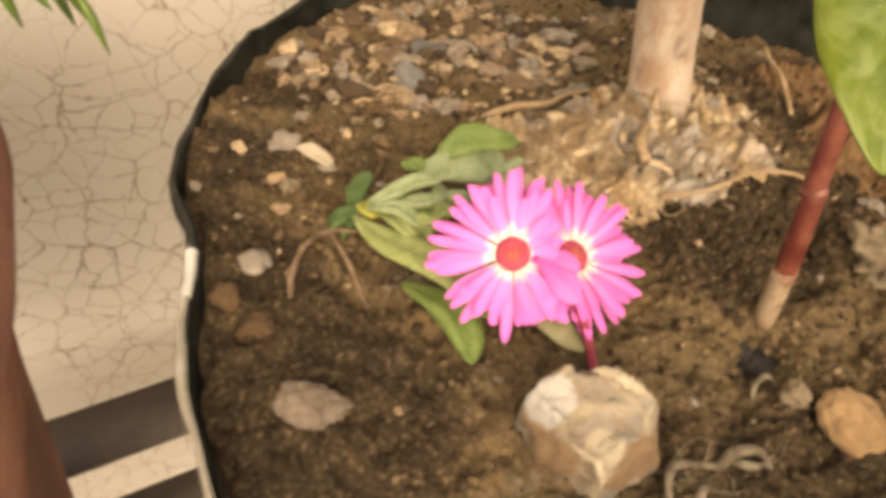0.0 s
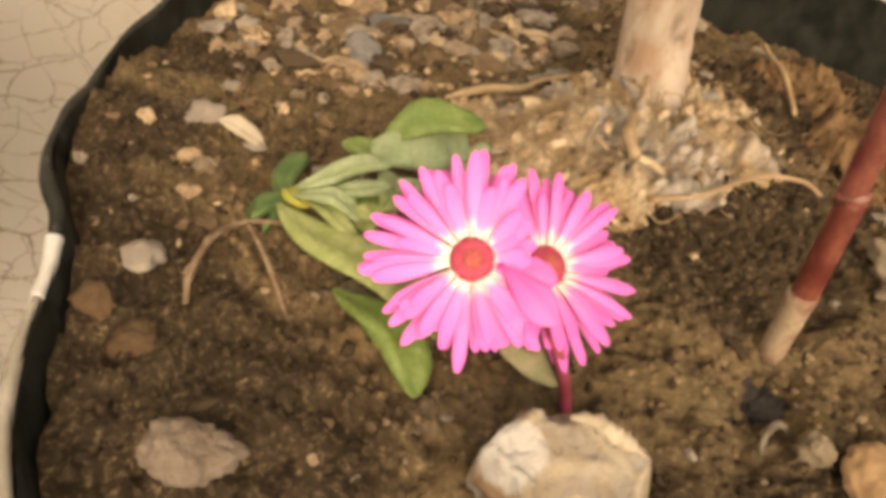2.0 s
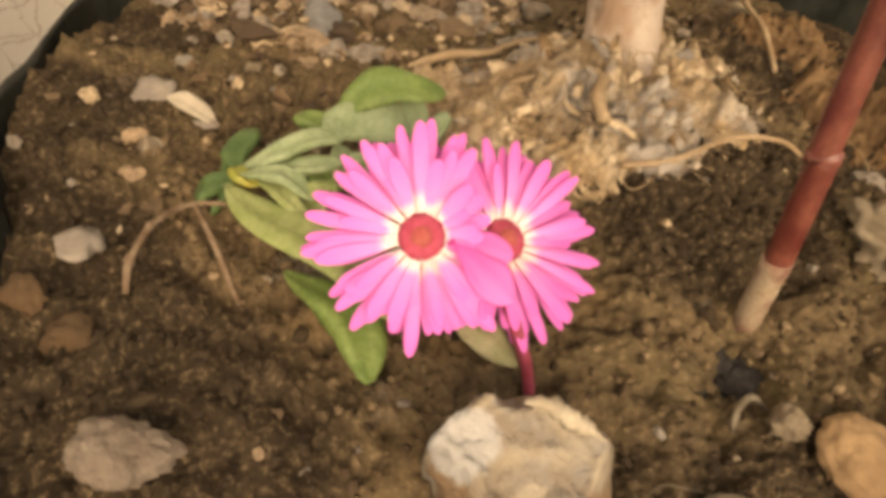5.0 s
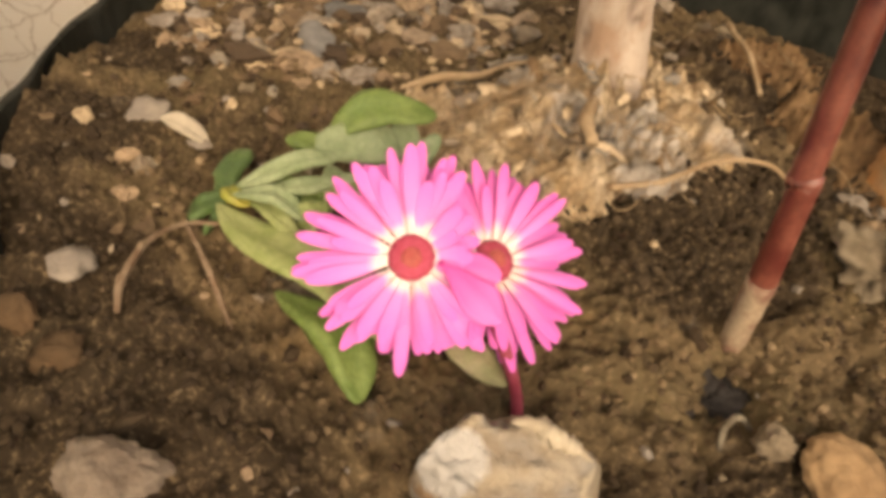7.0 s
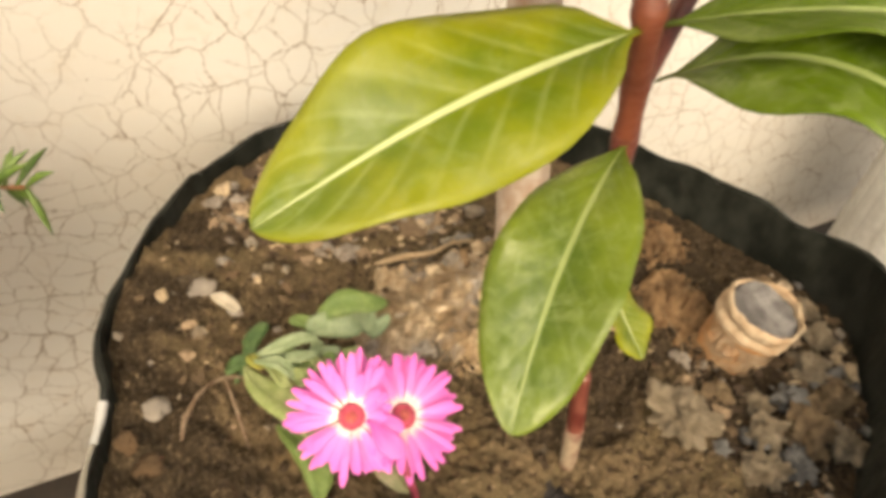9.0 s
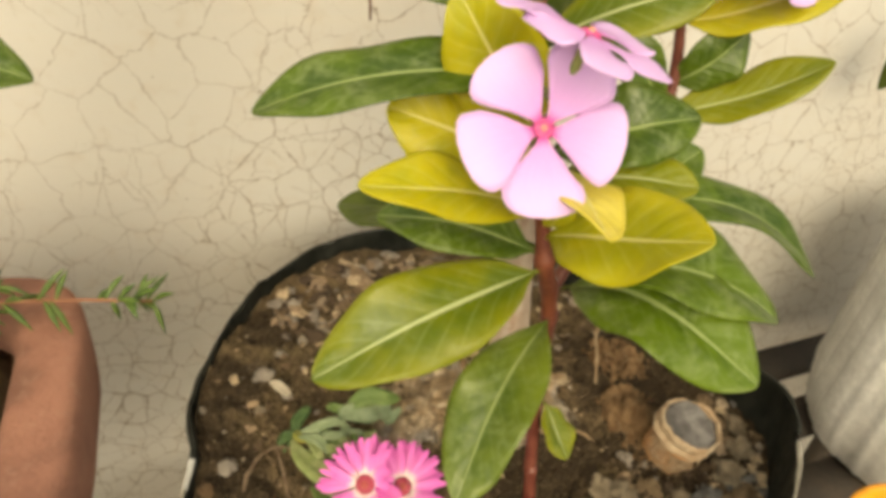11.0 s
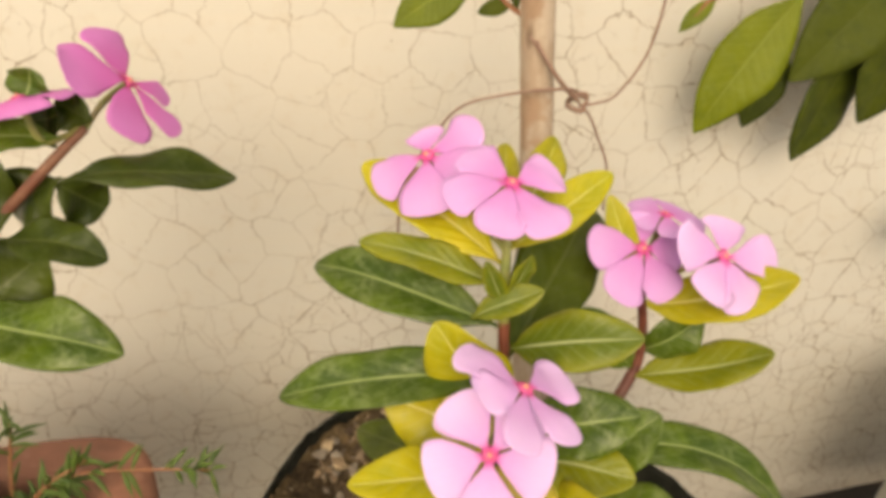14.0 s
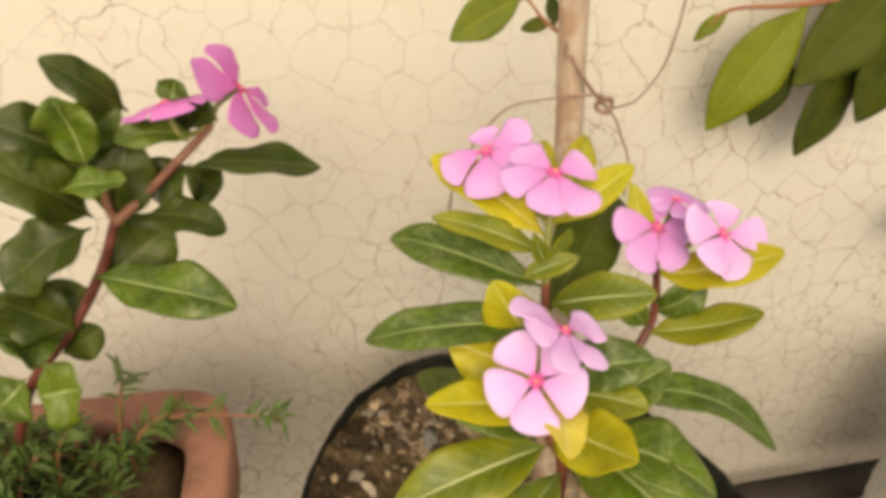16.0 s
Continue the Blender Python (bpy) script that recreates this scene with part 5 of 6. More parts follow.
ground_stone("clod", 0.1065, 0.2380, (0.0125, 0.021, 0.008), (0, 0, 10), 32, ASH, "grey crumbly clod on soil", "clod", "", 0.4, 0.6)
ground_stone("stone", 0.0875, 0.2425, (0.0115, 0.0085, 0.0065), (0, 0, -20), 33, ROCK, "pale angular stone on soil", "stone")
ground_stone("stone", 0.1795, 0.2300, (0.012, 0.008, 0.006), (0, 0, -25), 35, ROCK, "pale angular stone on soil", "stone")
ground_stone("clod", 0.1415, 0.0860, (0.016, 0.011, 0.006), (0, 0, 15), 36, CLOD_DARK, "dark crumbly clod in a soil hollow", "clod", "", 0.9, 0.3, 0.5, 5)
ground_stone("clod", 0.1985, 0.0955, (0.0185, 0.0185, 0.013), (5, 0, 15), 37, CLOD_PALE, "knobbly pale tan clod on soil", "clod", "", 0.85, 0.15, 0.3, 5)
CLODS = [(0.2234, 0.0807, 0.012), (0.2388, 0.0754, 0.016), (0.232, 0.092, 0.009), (0.2445, 0.089, 0.012), (0.213, 0.070, 0.014), (0.256, 0.082, 0.013), (0.262, 0.098, 0.014), (0.227, 0.068, 0.013), (0.2475, 0.067, 0.012), (0.219, 0.1005, 0.010), (0.275, 0.108, 0.011), (0.2055, 0.082, 0.006), (0.283, 0.122, 0.010)]
for i, (x, y, s) in enumerate(CLODS):
    ground_stone("clod", x, y, (s, s * 0.85, s * 0.65), (0, 0, 37 * i), 40 + i, (CLOD_PALE, CLOD_TAN, CLOD_PALE, ASH)[i % 4], "dry crumbly soil clod", "clod", "clods beside the pipe stub", 0.75, 0.15, 0.25, 5)
rng = random.Random(9)
for i in range(34):
    x, y, s = rng.uniform(0.212, 0.292), rng.uniform(0.055, 0.135), rng.uniform(0.004, 0.009)
    if y < 0.06 + 0.9 * (x - 0.25) or (x - 0.2415) ** 2 + (y - 0.1135) ** 2 < 0.0006:
        continue
    ground_stone("clod", x, y, (s, s * 0.8, s * 0.6), (0, 0, 50 * i), 300 + i, (ASH, CLOD_PALE, CLOD_TAN, ASH_PALE)[i % 4], "small crumbly grey or tan clod", "clod", "clods beside the pipe stub", 0.45, 0.6, 0.25, 2)
rng = random.Random(4)
for i in range(46):
    if i < 30:
        x, y = rng.uniform(0.06, 0.17), rng.uniform(0.205, 0.285)
        if (x - BAG[0]) ** 2 + (y - BAG[1]) ** 2 > 0.0185:
            x, y = 0.115 + 0.2 * (x - 0.115), 0.235 + 0.4 * (y - 0.245)
    else:
        x, y = rng.uniform(0.03, 0.22), rng.uniform(0.05, 0.19)
    s = rng.uniform(0.003, 0.0072) * (1.0 if i < 30 else 0.6)
    ground_stone("pebble", x, y, (s, s * rng.uniform(0.6, 1.0), s * rng.uniform(0.45, 0.8)), (rng.uniform(-20, 20), rng.uniform(-20, 20), rng.uniform(0, 360)), 100 + i, (ROCK, ROCK_TAN, ROCK_TAN, WHITE_CHIP, ROCK_GREY)[i % 5], "small dusty stone on soil", "pebble", "pebbles on the soil", 0.75, 1.6, 0.25, 3)
bract = part("dry_bract", blade((0.0650, 0.1945, soil_height(0.065, 0.1945) + 0.004), (0.0550, 0.2035, soil_height(0.055, 0.2035) + 0.004), 0.0055, (0, -0.3, 1), 0.15, 0.3, 1.0, 0.6, 0.05, 0.15, 0.0006, 5), TIE)
tagged(bract, "dry cream-white curled bract on soil", "dry leaf")

# ---- roots and twigs ----


def strands(cx, cy, rx, ry, high, count, seed):
    rng = random.Random(seed)
    bm = bmesh.new()
    for _ in range(count):
        g, q = rng.uniform(0, 6.28), math.sqrt(rng.random())
        x, y = cx + rx * q * math.cos(g), cy + ry * q * math.sin(g)
        d, length, bend = rng.gauss(0.3, 0.9), rng.uniform(0.006, 0.022), rng.uniform(-0.006, 0.006)
        pts = []
        for k in range(4):
            u = k / 3 - 0.5
            px, py = x + math.cos(d) * length * u - math.sin(d) * bend * (1 - 4 * u * u), y + math.sin(d) * length * u + math.cos(d) * bend * (1 - 4 * u * u)
            fade = max(0.0, 1 - ((px - cx) / rx) ** 2 - ((py - cy) / ry) ** 2)
            pts.append((px, py, soil_height(px, py) + high * fade + rng.uniform(0.0, 0.003), rng.uniform(0.00006, 0.00022)))
        tube(pts, 4, 3, bm)
    return bm


def litter(name, pts, mat, label, category, sides=7):
    return tagged(part(name, tube([(x, y, soil_height(x, y) + h, r) for x, y, h, r in pts], sides, 7, None, 0.12, len(pts)), mat), label, category)


litter("root", [(0.118, 0.207, 0.001, 0.0008), (0.132, 0.203, 0.003, 0.0014), (0.148, 0.204, 0.002, 0.0012), (0.160, 0.208, 0.003, 0.0008), (0.175, 0.199, 0.003, 0.0008)], ROOT, "pale dry root lying on soil", "root")
litter("root", [(0.152, 0.142, 0.003, 0.0009), (0.165, 0.138, 0.005, 0.0008), (0.182, 0.138, 0.006, 0.0007), (0.198, 0.1353, 0.006, 0.0007), (0.206, 0.131, 0.0, 0.0006)], ROOT, "thin pale root bridging the soil", "root")
litter("root", [(0.244, 0.201, 0.006, 0.0012), (0.237, 0.192, 0.006, 0.0009), (0.230, 0.178, 0.006, 0.0009), (0.2219, 0.1624, 0.002, 0.0007)], ROOT, "curled pale root on soil", "root")
litter("twig", [(0.062, 0.1590, 0.006, 0.0005), (0.0535, 0.1610, 0.005, 0.0006), (0.0460, 0.1545, 0.004, 0.0007), (0.0405, 0.1455, 0.002, 0.0008), (0.0385, 0.140, 0.000, 0.0006)], TWIG, "curved pale twig on soil", "twig")
litter("twig", [(0.0545, 0.1600, 0.005, 0.0005), (0.0560, 0.1490, 0.003, 0.0007), (0.0575, 0.1364, 0.000, 0.0005)], TWIG, "straight brown twig on soil", "twig")
litter("twig", [(0.0455, 0.1540, 0.004, 0.0006), (0.0420, 0.1500, 0.003, 0.0007), (0.0360, 0.1475, 0.000, 0.0005)], TWIG, "short forked twig on soil", "twig")
litter("root", [(0.150, 0.150, 0.010, 0.0016), (0.153, 0.158, 0.009, 0.0020), (0.161, 0.166, 0.006, 0.0018)], ROOT, "short pale root beside the trunk", "root")
litter("root", [(0.0985, 0.0610, 0.000, 0.0004), (0.1000, 0.0655, 0.002, 0.0009), (0.1040, 0.0688, 0.0025, 0.0012), (0.1094, 0.0676, 0.002, 0.0007), (0.1140, 0.0660, 0.002, 0.0010), (0.1190, 0.0668, 0.003, 0.0015), (0.1232, 0.0645, 0.0025, 0.0010), (0.1240, 0.0600, 0.000, 0.0005)], ROOT_GREY, "arched grey-cream fibrous root on soil", "root")
litter("root", [(0.1165, 0.0672, 0.002, 0.0005), (0.1195, 0.0635, 0.003, 0.0011), (0.1225, 0.0622, 0.002, 0.0006), (0.1262, 0.0630, 0.000, 0.0004)], ROOT_GREY, "thin grey-cream fibrous root on soil", "root")
litter("root", [(0.1330, 0.0765, 0.001, 0.0005), (0.1350, 0.0790, 0.003, 0.0007), (0.1385, 0.0793, 0.004, 0.0007), (0.1410, 0.0772, 0.001, 0.0005)], ROOT_GREY, "small pale curl of root on soil", "root")
st = part("coir_strands", strands(0.1140, 0.0655, 0.013, 0.0045, 0.001, 10, 15), ROOT_GREY)
tagged(st, "loose grey-cream root fibres on the soil", "root fibre", kind="stuff")
ground_stone("chip", 0.1188, 0.0808, (0.0022, 0.0028, 0.002), (0, 0, 10), 61, WHITE_CHIP, "tiny white chip on soil", "chip")

# ---- cut pipe stub ----
PIPE_AT = (0.2425, 0.1190, SOIL_Z + 0.003)
pipe = thing("pipe_stub", PIPE_AT, "cut orange-brown plastic pipe stub with broken cream rim in soil", "pipe")


def turned(profile, outline, sides=72, closed=True, jag=0.0, start=0.0205):
    """A turned shell with a broken upper edge, leaning as the pipe does."""
    bm = lathe(profile, (0, 0, 0), outline, sides, closed)
    for v in bm.verts:
        p = v.co.copy()
        v.co += 0.0007 * (noise.noise_vector(p * 190) + 0.6 * noise.noise_vector(p * 420))
        if jag and p.z > start:
            g = math.atan2(p.y, p.x)
            v.co.z += jag * (noise.noise(Vector((p.x * 150, p.y * 150, 3))) - 0.3) - 0.0030 * max(0.0, math.cos(g - 1.15)) ** 12
    bm.transform(pose(*PIPE_AT, 13, 4, 0))
    return bm


def dented(g):
    return 1 + 0.02 * math.sin(3 * g) + 0.012 * math.sin(7 * g + 1) + 0.008 * math.sin(19 * g)


def torn(lo, hi, r0, r1, z0, z1, seed):
    """A strip of plastic peeling off the pipe between two angles."""
    bm = bmesh.new()
    cols, rows, grid = 26, 6, []
    for i in range(cols + 1):
        g = radians(lo + (hi - lo) * i / cols)
        edge = noise.noise(Vector((i * 0.35, seed, 0)))
        line = []
        for j in range(rows + 1):
            k = j / rows
            r = r0 + (r1 - r0) * k ** 1.5 + 0.0007 * noise.noise(Vector((i * 0.3, j * 0.5, seed)))
            line.append(bm.verts.new((r * math.cos(g), r * math.sin(g), z0 + (z1 - z0) * k * (0.8 + 0.45 * edge))))
        grid.append(line)
    for i in range(cols):
        for j in range(rows):
            bm.faces.new((grid[i][j], grid[i + 1][j], grid[i + 1][j + 1], grid[i][j + 1]))
    bmesh.ops.solidify(bm, geom=bm.faces[:], thickness=0.0007)
    bm.transform(pose(*PIPE_AT, 13, 4, 0))
    return bm


part("body", turned([(0.0122, -0.016), (0.0124, -0.004), (0.0121, 0.003), (0.0124, 0.007), (0.0134, 0.0085), (0.0135, 0.0102), (0.0124, 0.0112), (0.011, 0.0114)], dented), PIPE, pipe)
part("collar", turned([(0.0120, 0.0106), (0.0143, 0.0116), (0.0150, 0.0130), (0.0147, 0.0146), (0.0136, 0.0157), (0.0135, 0.0170), (0.0145, 0.0182), (0.0144, 0.0212), (0.0141, 0.0226), (0.0136, 0.0229), (0.0133, 0.0220), (0.0131, 0.014)], dented, 120, False, 0.0016), PIPE_PALE, pipe, "cream weathered collar with broken edge")
part("flap", torn(-150, -88, 0.0136, 0.0157, 0.0098, 0.0035, 2), PIPE_PALE, pipe, "peeling cream strip")
part("flap", torn(-70, 5, 0.0132, 0.0148, 0.0102, -0.001, 5), PIPE_PALE, pipe, "peeling cream strip")
part("flap", torn(170, 222, 0.0134, 0.0168, 0.0100, 0.004, 8), PIPE, pipe, "peeling orange-brown strip")
bm = turned([(0.0133, 0.0192), (0.0118, 0.0203), (0.0096, 0.0199), (0.007, 0.0203), (0.0045, 0.0200), (0.002, 0.0204), (0.0003, 0.0203)], dented, 48)
part("plug", bm, ASH_PALE, pipe, "grey ash filling the pipe")

# ---- coir fibre mats ----


def coir_patch(cx, cy, rx, ry, high, seed, knobs=0.0045):
    """Lumpy fibre mat: a broken mound with strands all over it."""
    rng = random.Random(seed)
    n = 120
    verts, faces = [], []
    for i in range(n + 1):
        for j in range(n + 1):
            a, b = 2 * i / n - 1, 2 * j / n - 1
            x, y = cx + rx * a, cy + ry * b
            p = Vector((x, y, seed))
            e = 1 - (a * a + b * b) + 1.1 * noise.fractal(p * 60, 1.0, 2.0, 3)
            lump = max(-0.004, high * min(1.0, max(-0.6, e)) + knobs * abs(noise.fractal(p * 130, 0.8, 2.0, 4)) + 0.0022 * noise.fractal(p * 420, 0.7, 2.0, 3))
            verts.append((x, y, soil_height(x, y) + lump - 0.0015))
    for i in range(n):
        for j in range(n):
            k = i * (n + 1) + j
            faces.append((k, k + n + 1, k + n + 2, k + 1))
    return verts, [], faces


for k, (cx, cy, rx, ry, high, count) in enumerate([(0.155, 0.168, 0.054, 0.032, 0.007, 200), (0.2325, 0.1390, 0.0165, 0.021, 0.008, 8), (0.2455, 0.1790, 0.018, 0.017, 0.004, 6)]):
    mat_ob = part("coir_mat", coir_patch(cx, cy, rx, ry, high, 3 + k, 0.0045 if k == 0 else 0.006), COIR if k == 0 else COIR_BROWN)
    tagged(mat_ob, "matted tan coir fibre on the soil", "coir", kind="stuff")
    st = part("coir_strands", strands(cx, cy, rx, ry, high, count, 7 + k), ROOT)
    tagged(st, "loose pale coir strands on the soil", "coir", kind="stuff")


def crumbs(count, seed):
    """Loose crumbs over the whole soil, one mesh."""
    rng = random.Random(seed)
    bm = bmesh.new()
    bmesh.ops.create_icosphere(bm, subdivisions=1, radius=1.0)
    base = np.array([v.co[:] for v in bm.verts])
    tris = [tuple(v.index for v in f.verts) for f in bm.faces]
    bm.free()
    gen = np.random.default_rng(seed)
    verts, faces = [], []
    for _ in range(count):
        g, q = rng.uniform(0, 2 * math.pi), math.sqrt(rng.random()) * 0.97
        r = (R_BAG * bag_outline(g) - 0.002) * q
        x, y = BAG[0] + r * math.cos(g), BAG[1] + r * math.sin(g)
        s = 0.0003 + 0.0012 * rng.random() ** 3 + (0.0009 if rng.random() < 0.03 else 0)
        off = len(verts)
        pts = base * (s * gen.uniform(0.6, 1.2, 3)) * (1 + gen.uniform(-0.3, 0.3, (len(base), 1)))
        pts += (x, y, soil_height(x, y) + 0.25 * s)
        verts += [tuple(p) for p in pts]
        faces += [tuple(a + off for a in t) for t in tris]
    return verts, [], faces


def grit(spots, seed):
    """Broken stone and clay bits over patches (x, y, rx, ry, count, size), one mesh."""
    bm = bmesh.new()
    bmesh.ops.create_icosphere(bm, subdivisions=2, radius=1.0)
    base = np.array([v.co[:] for v in bm.verts])
    tris = [tuple(v.index for v in f.verts) for f in bm.faces]
    bm.free()
    rng, gen = random.Random(seed), np.random.default_rng(seed)
    verts, faces = [], []
    for cx, cy, rx, ry, count, size in spots:
        for _ in range(count):
            g, q = rng.uniform(0, 6.283), math.sqrt(rng.random())
            x, y = cx + rx * q * math.cos(g), cy + ry * q * math.sin(g)
            w = math.atan2(y - BAG[1], x - BAG[0])
            if math.hypot(x - BAG[0], y - BAG[1]) > R_BAG * bag_outline(w) - 0.006:
                continue
            s = size * (0.28 + 1.0 * rng.random() ** 3)
            pts = base.copy()
            for _ in range(5):
                n = gen.normal(size=3)
                n /= np.linalg.norm(n)
                over = np.maximum(pts @ n - gen.uniform(0.4, 0.75), 0)
                pts -= over[:, None] * n * 0.92
            pts *= 1 + gen.uniform(-0.28, 0.28, (len(pts), 1))
            pts *= s * gen.uniform((0.6, 0.4, 0.25), (1.3, 1.0, 0.65))
            c, e = math.cos(g * 7), math.sin(g * 7)
            pts = pts @ np.array(((c, e, 0), (-e, c, 0), (0, 0, 1)))
            pts += (x, y, soil_height(x, y) + 0.15 * s)
            off = len(verts)
            verts += [tuple(p) for p in pts]
            faces += [tuple(a + off for a in t) for t in tris]
    return verts, [], faces


def grit_paint():
    m = Nodes("stone_grit", 0.9, 0.2)
    r = m.node("NewGeometry").outputs["Random Per Island"]
    v = m.coords()
    c = m.mix(m.ramp(r, 0.0, 0.35), (0.036, 0.025, 0.016), (0.12, 0.082, 0.046))
    c = m.mix(m.ramp(r, 0.35, 0.5), c, (0.26, 0.185, 0.115))
    c = m.mix(m.ramp(r, 0.58, 0.66), c, (0.22, 0.19, 0.155))
    c = m.mix(m.ramp(r, 0.76, 0.9), c, (0.40, 0.305, 0.19))
    c = m.mix(m.ramp(m.noise(v, 350.0), 0.35, 0.7, 0.0, 0.6), c, (0.07, 0.045, 0.028))
    m.color(c).bump(m.noise(v, 700.0), 0.6, 0.0006)
    return m.mat


def chips(cx, cy, rx, ry, high, count, seed):
    """Torn fibre flakes lying on a mat, one mesh."""
    rng = random.Random(seed)
    bm = bmesh.new()
    for _ in range(count):
        g, q = rng.uniform(0, 6.28), math.sqrt(rng.random())
        x, y = cx + rx * q * math.cos(g), cy + ry * q * math.sin(g)
        fade = max(0.0, 1 - q * q)
        s = 0.0010 + 0.0045 * rng.random() ** 2
        m = pose(x, y, soil_height(x, y) + high * fade * 0.9 + rng.uniform(0.0005, 0.0035), rng.uniform(-35, 35), rng.uniform(-35, 35), rng.uniform(0, 360)) @ Matrix.Diagonal((s, s * rng.uniform(0.3, 0.7), s * 0.22, 1))
        made = bmesh.ops.create_icosphere(bm, subdivisions=2, radius=1.0)["verts"]
        for v in made:
            v.co = m @ (v.co * (1 + 0.9 * noise.noise(v.co * 2.3 + Vector((x * 900, y * 900, 0)))))
    return bm


for k, (cx, cy, rx, ry, high, count) in enumerate([(0.155, 0.168, 0.052, 0.030, 0.006, 110)]):
    tagged(part("coir_flakes", chips(cx, cy, rx, ry, high, count, 17 + k), COIR_PALE), "torn tan coir flakes on the soil", "coir", kind="stuff")

bits = part("stone_grit", grit([(0.125, 0.262, 0.065, 0.05, 620, 0.0064), (0.06, 0.20, 0.05, 0.06, 90, 0.0030), (0.20, 0.23, 0.06, 0.04, 240, 0.0035), (0.255, 0.09, 0.05, 0.045, 420, 0.004), (0.275, 0.105, 0.03, 0.04, 260, 0.0042), (0.15, 0.10, 0.12, 0.07, 110, 0.002)], 5), grit_paint(), None, "", False)
tagged(bits, "broken tan and grey grit on the soil", "grit", kind="stuff")
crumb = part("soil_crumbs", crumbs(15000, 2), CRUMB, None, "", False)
tagged(crumb, "loose crumbs and grit on the soil", "soil", kind="stuff")

# ---- terracotta planter with its plants ----
POT, POT_TURN, POT_A, POT_B = (-0.122, 0.171), 3.7, 0.103, 0.0845


def trough(profile, z0, sides=144, closed=False):
    """A round, slightly squared body, from (inset, z) pairs."""
    bm, rings = bmesh.new(), []
    m = pose(POT[0], POT[1], z0, 0, 0, POT_TURN)
    for inset, z in profile:
        a, b, ring = POT_A - inset, POT_B - inset, []
        for k in range(sides):
            g = 2 * math.pi * k / sides
            c, s = math.cos(g), math.sin(g)
            x, y = a * math.copysign(abs(c) ** 0.46, c), b * math.copysign(abs(s) ** 0.46, s)
            wob = 0.0012 * noise.noise(Vector((30 * x, 30 * y, z * 20)))
            ring.append(bm.verts.new(m @ Vector((x + wob, y + wob, z))))
        rings.append(ring)
    for r0, r1 in zip(rings, rings[1:]):
        for k in range(sides):
            bm.faces.new((r0[k], r0[(k + 1) % sides], r1[(k + 1) % sides], r1[k]))
    if closed:
        bm.faces.new(rings[0][::-1])
        bm.faces.new(rings[-1])
    return bm


planter = thing("terracotta_planter", (*POT, SLAT_TOP), "weathered oval terracotta pot with thick rim", "plant pot")
part("body", trough([(0.052, 0.001), (0.049, 0.004), (0.027, 0.16), (0.0115, 0.239), (0.022, 0.239), (0.024, 0.2)], SLAT_TOP, closed=True), TERRACOTTA, planter)
part("rim", trough([(0.011, 0.2365), (0.004, 0.2375), (0.0006, 0.241), (0.0, 0.247), (0.0, 0.266), (0.0008, 0.2705), (0.0025, 0.2735), (0.006, 0.2745), (0.024, 0.2740), (0.0275, 0.271), (0.029, 0.265), (0.029, 0.21)], SLAT_TOP), TERRACOTTA, planter)
part_soil = part("soil", trough([(0.0285, 0.0), (0.05, 0.002), (0.082, 0.004)], 0.616, closed=True), SOIL)
tagged(part_soil, "dark soil filling the terracotta pot", "soil", kind="stuff")

rosy = thing("periwinkle", (-0.137, 0.205, 0.60), "dark green periwinkle with rose flowers in terracotta", "plant")
part("stem", tube([(-0.139, 0.206, 0.590, 0.0032), (-0.1335, 0.199, 0.645, 0.0030), (-0.1185, 0.176, 0.682, 0.0028), (-0.1005, 0.170, 0.7203, 0.0026), (-0.0756, 0.170, 0.7508, 0.0025), (-0.0569, 0.170, 0.7809, 0.0024), (-0.0458, 0.170, 0.8061, 0.0023)], 12, 8), STEM, rosy)
part("shoot", tube([(-0.0465, 0.170, 0.8045, 0.0023), (-0.0310, 0.172, 0.8177, 0.0020), (-0.0123, 0.176, 0.8352, 0.0018), (-0.003, 0.183, 0.843, 0.0015)], 12, 8), STEM_TAN, rosy, "tan-red upper shoot")
part("side_shoot", tube([(-0.0458, 0.170, 0.8050, 0.0022), (-0.0475, 0.170, 0.814, 0.0018), (-0.047, 0.171, 0.83, 0.0013)], 10, 6), STEM_TAN, rosy)
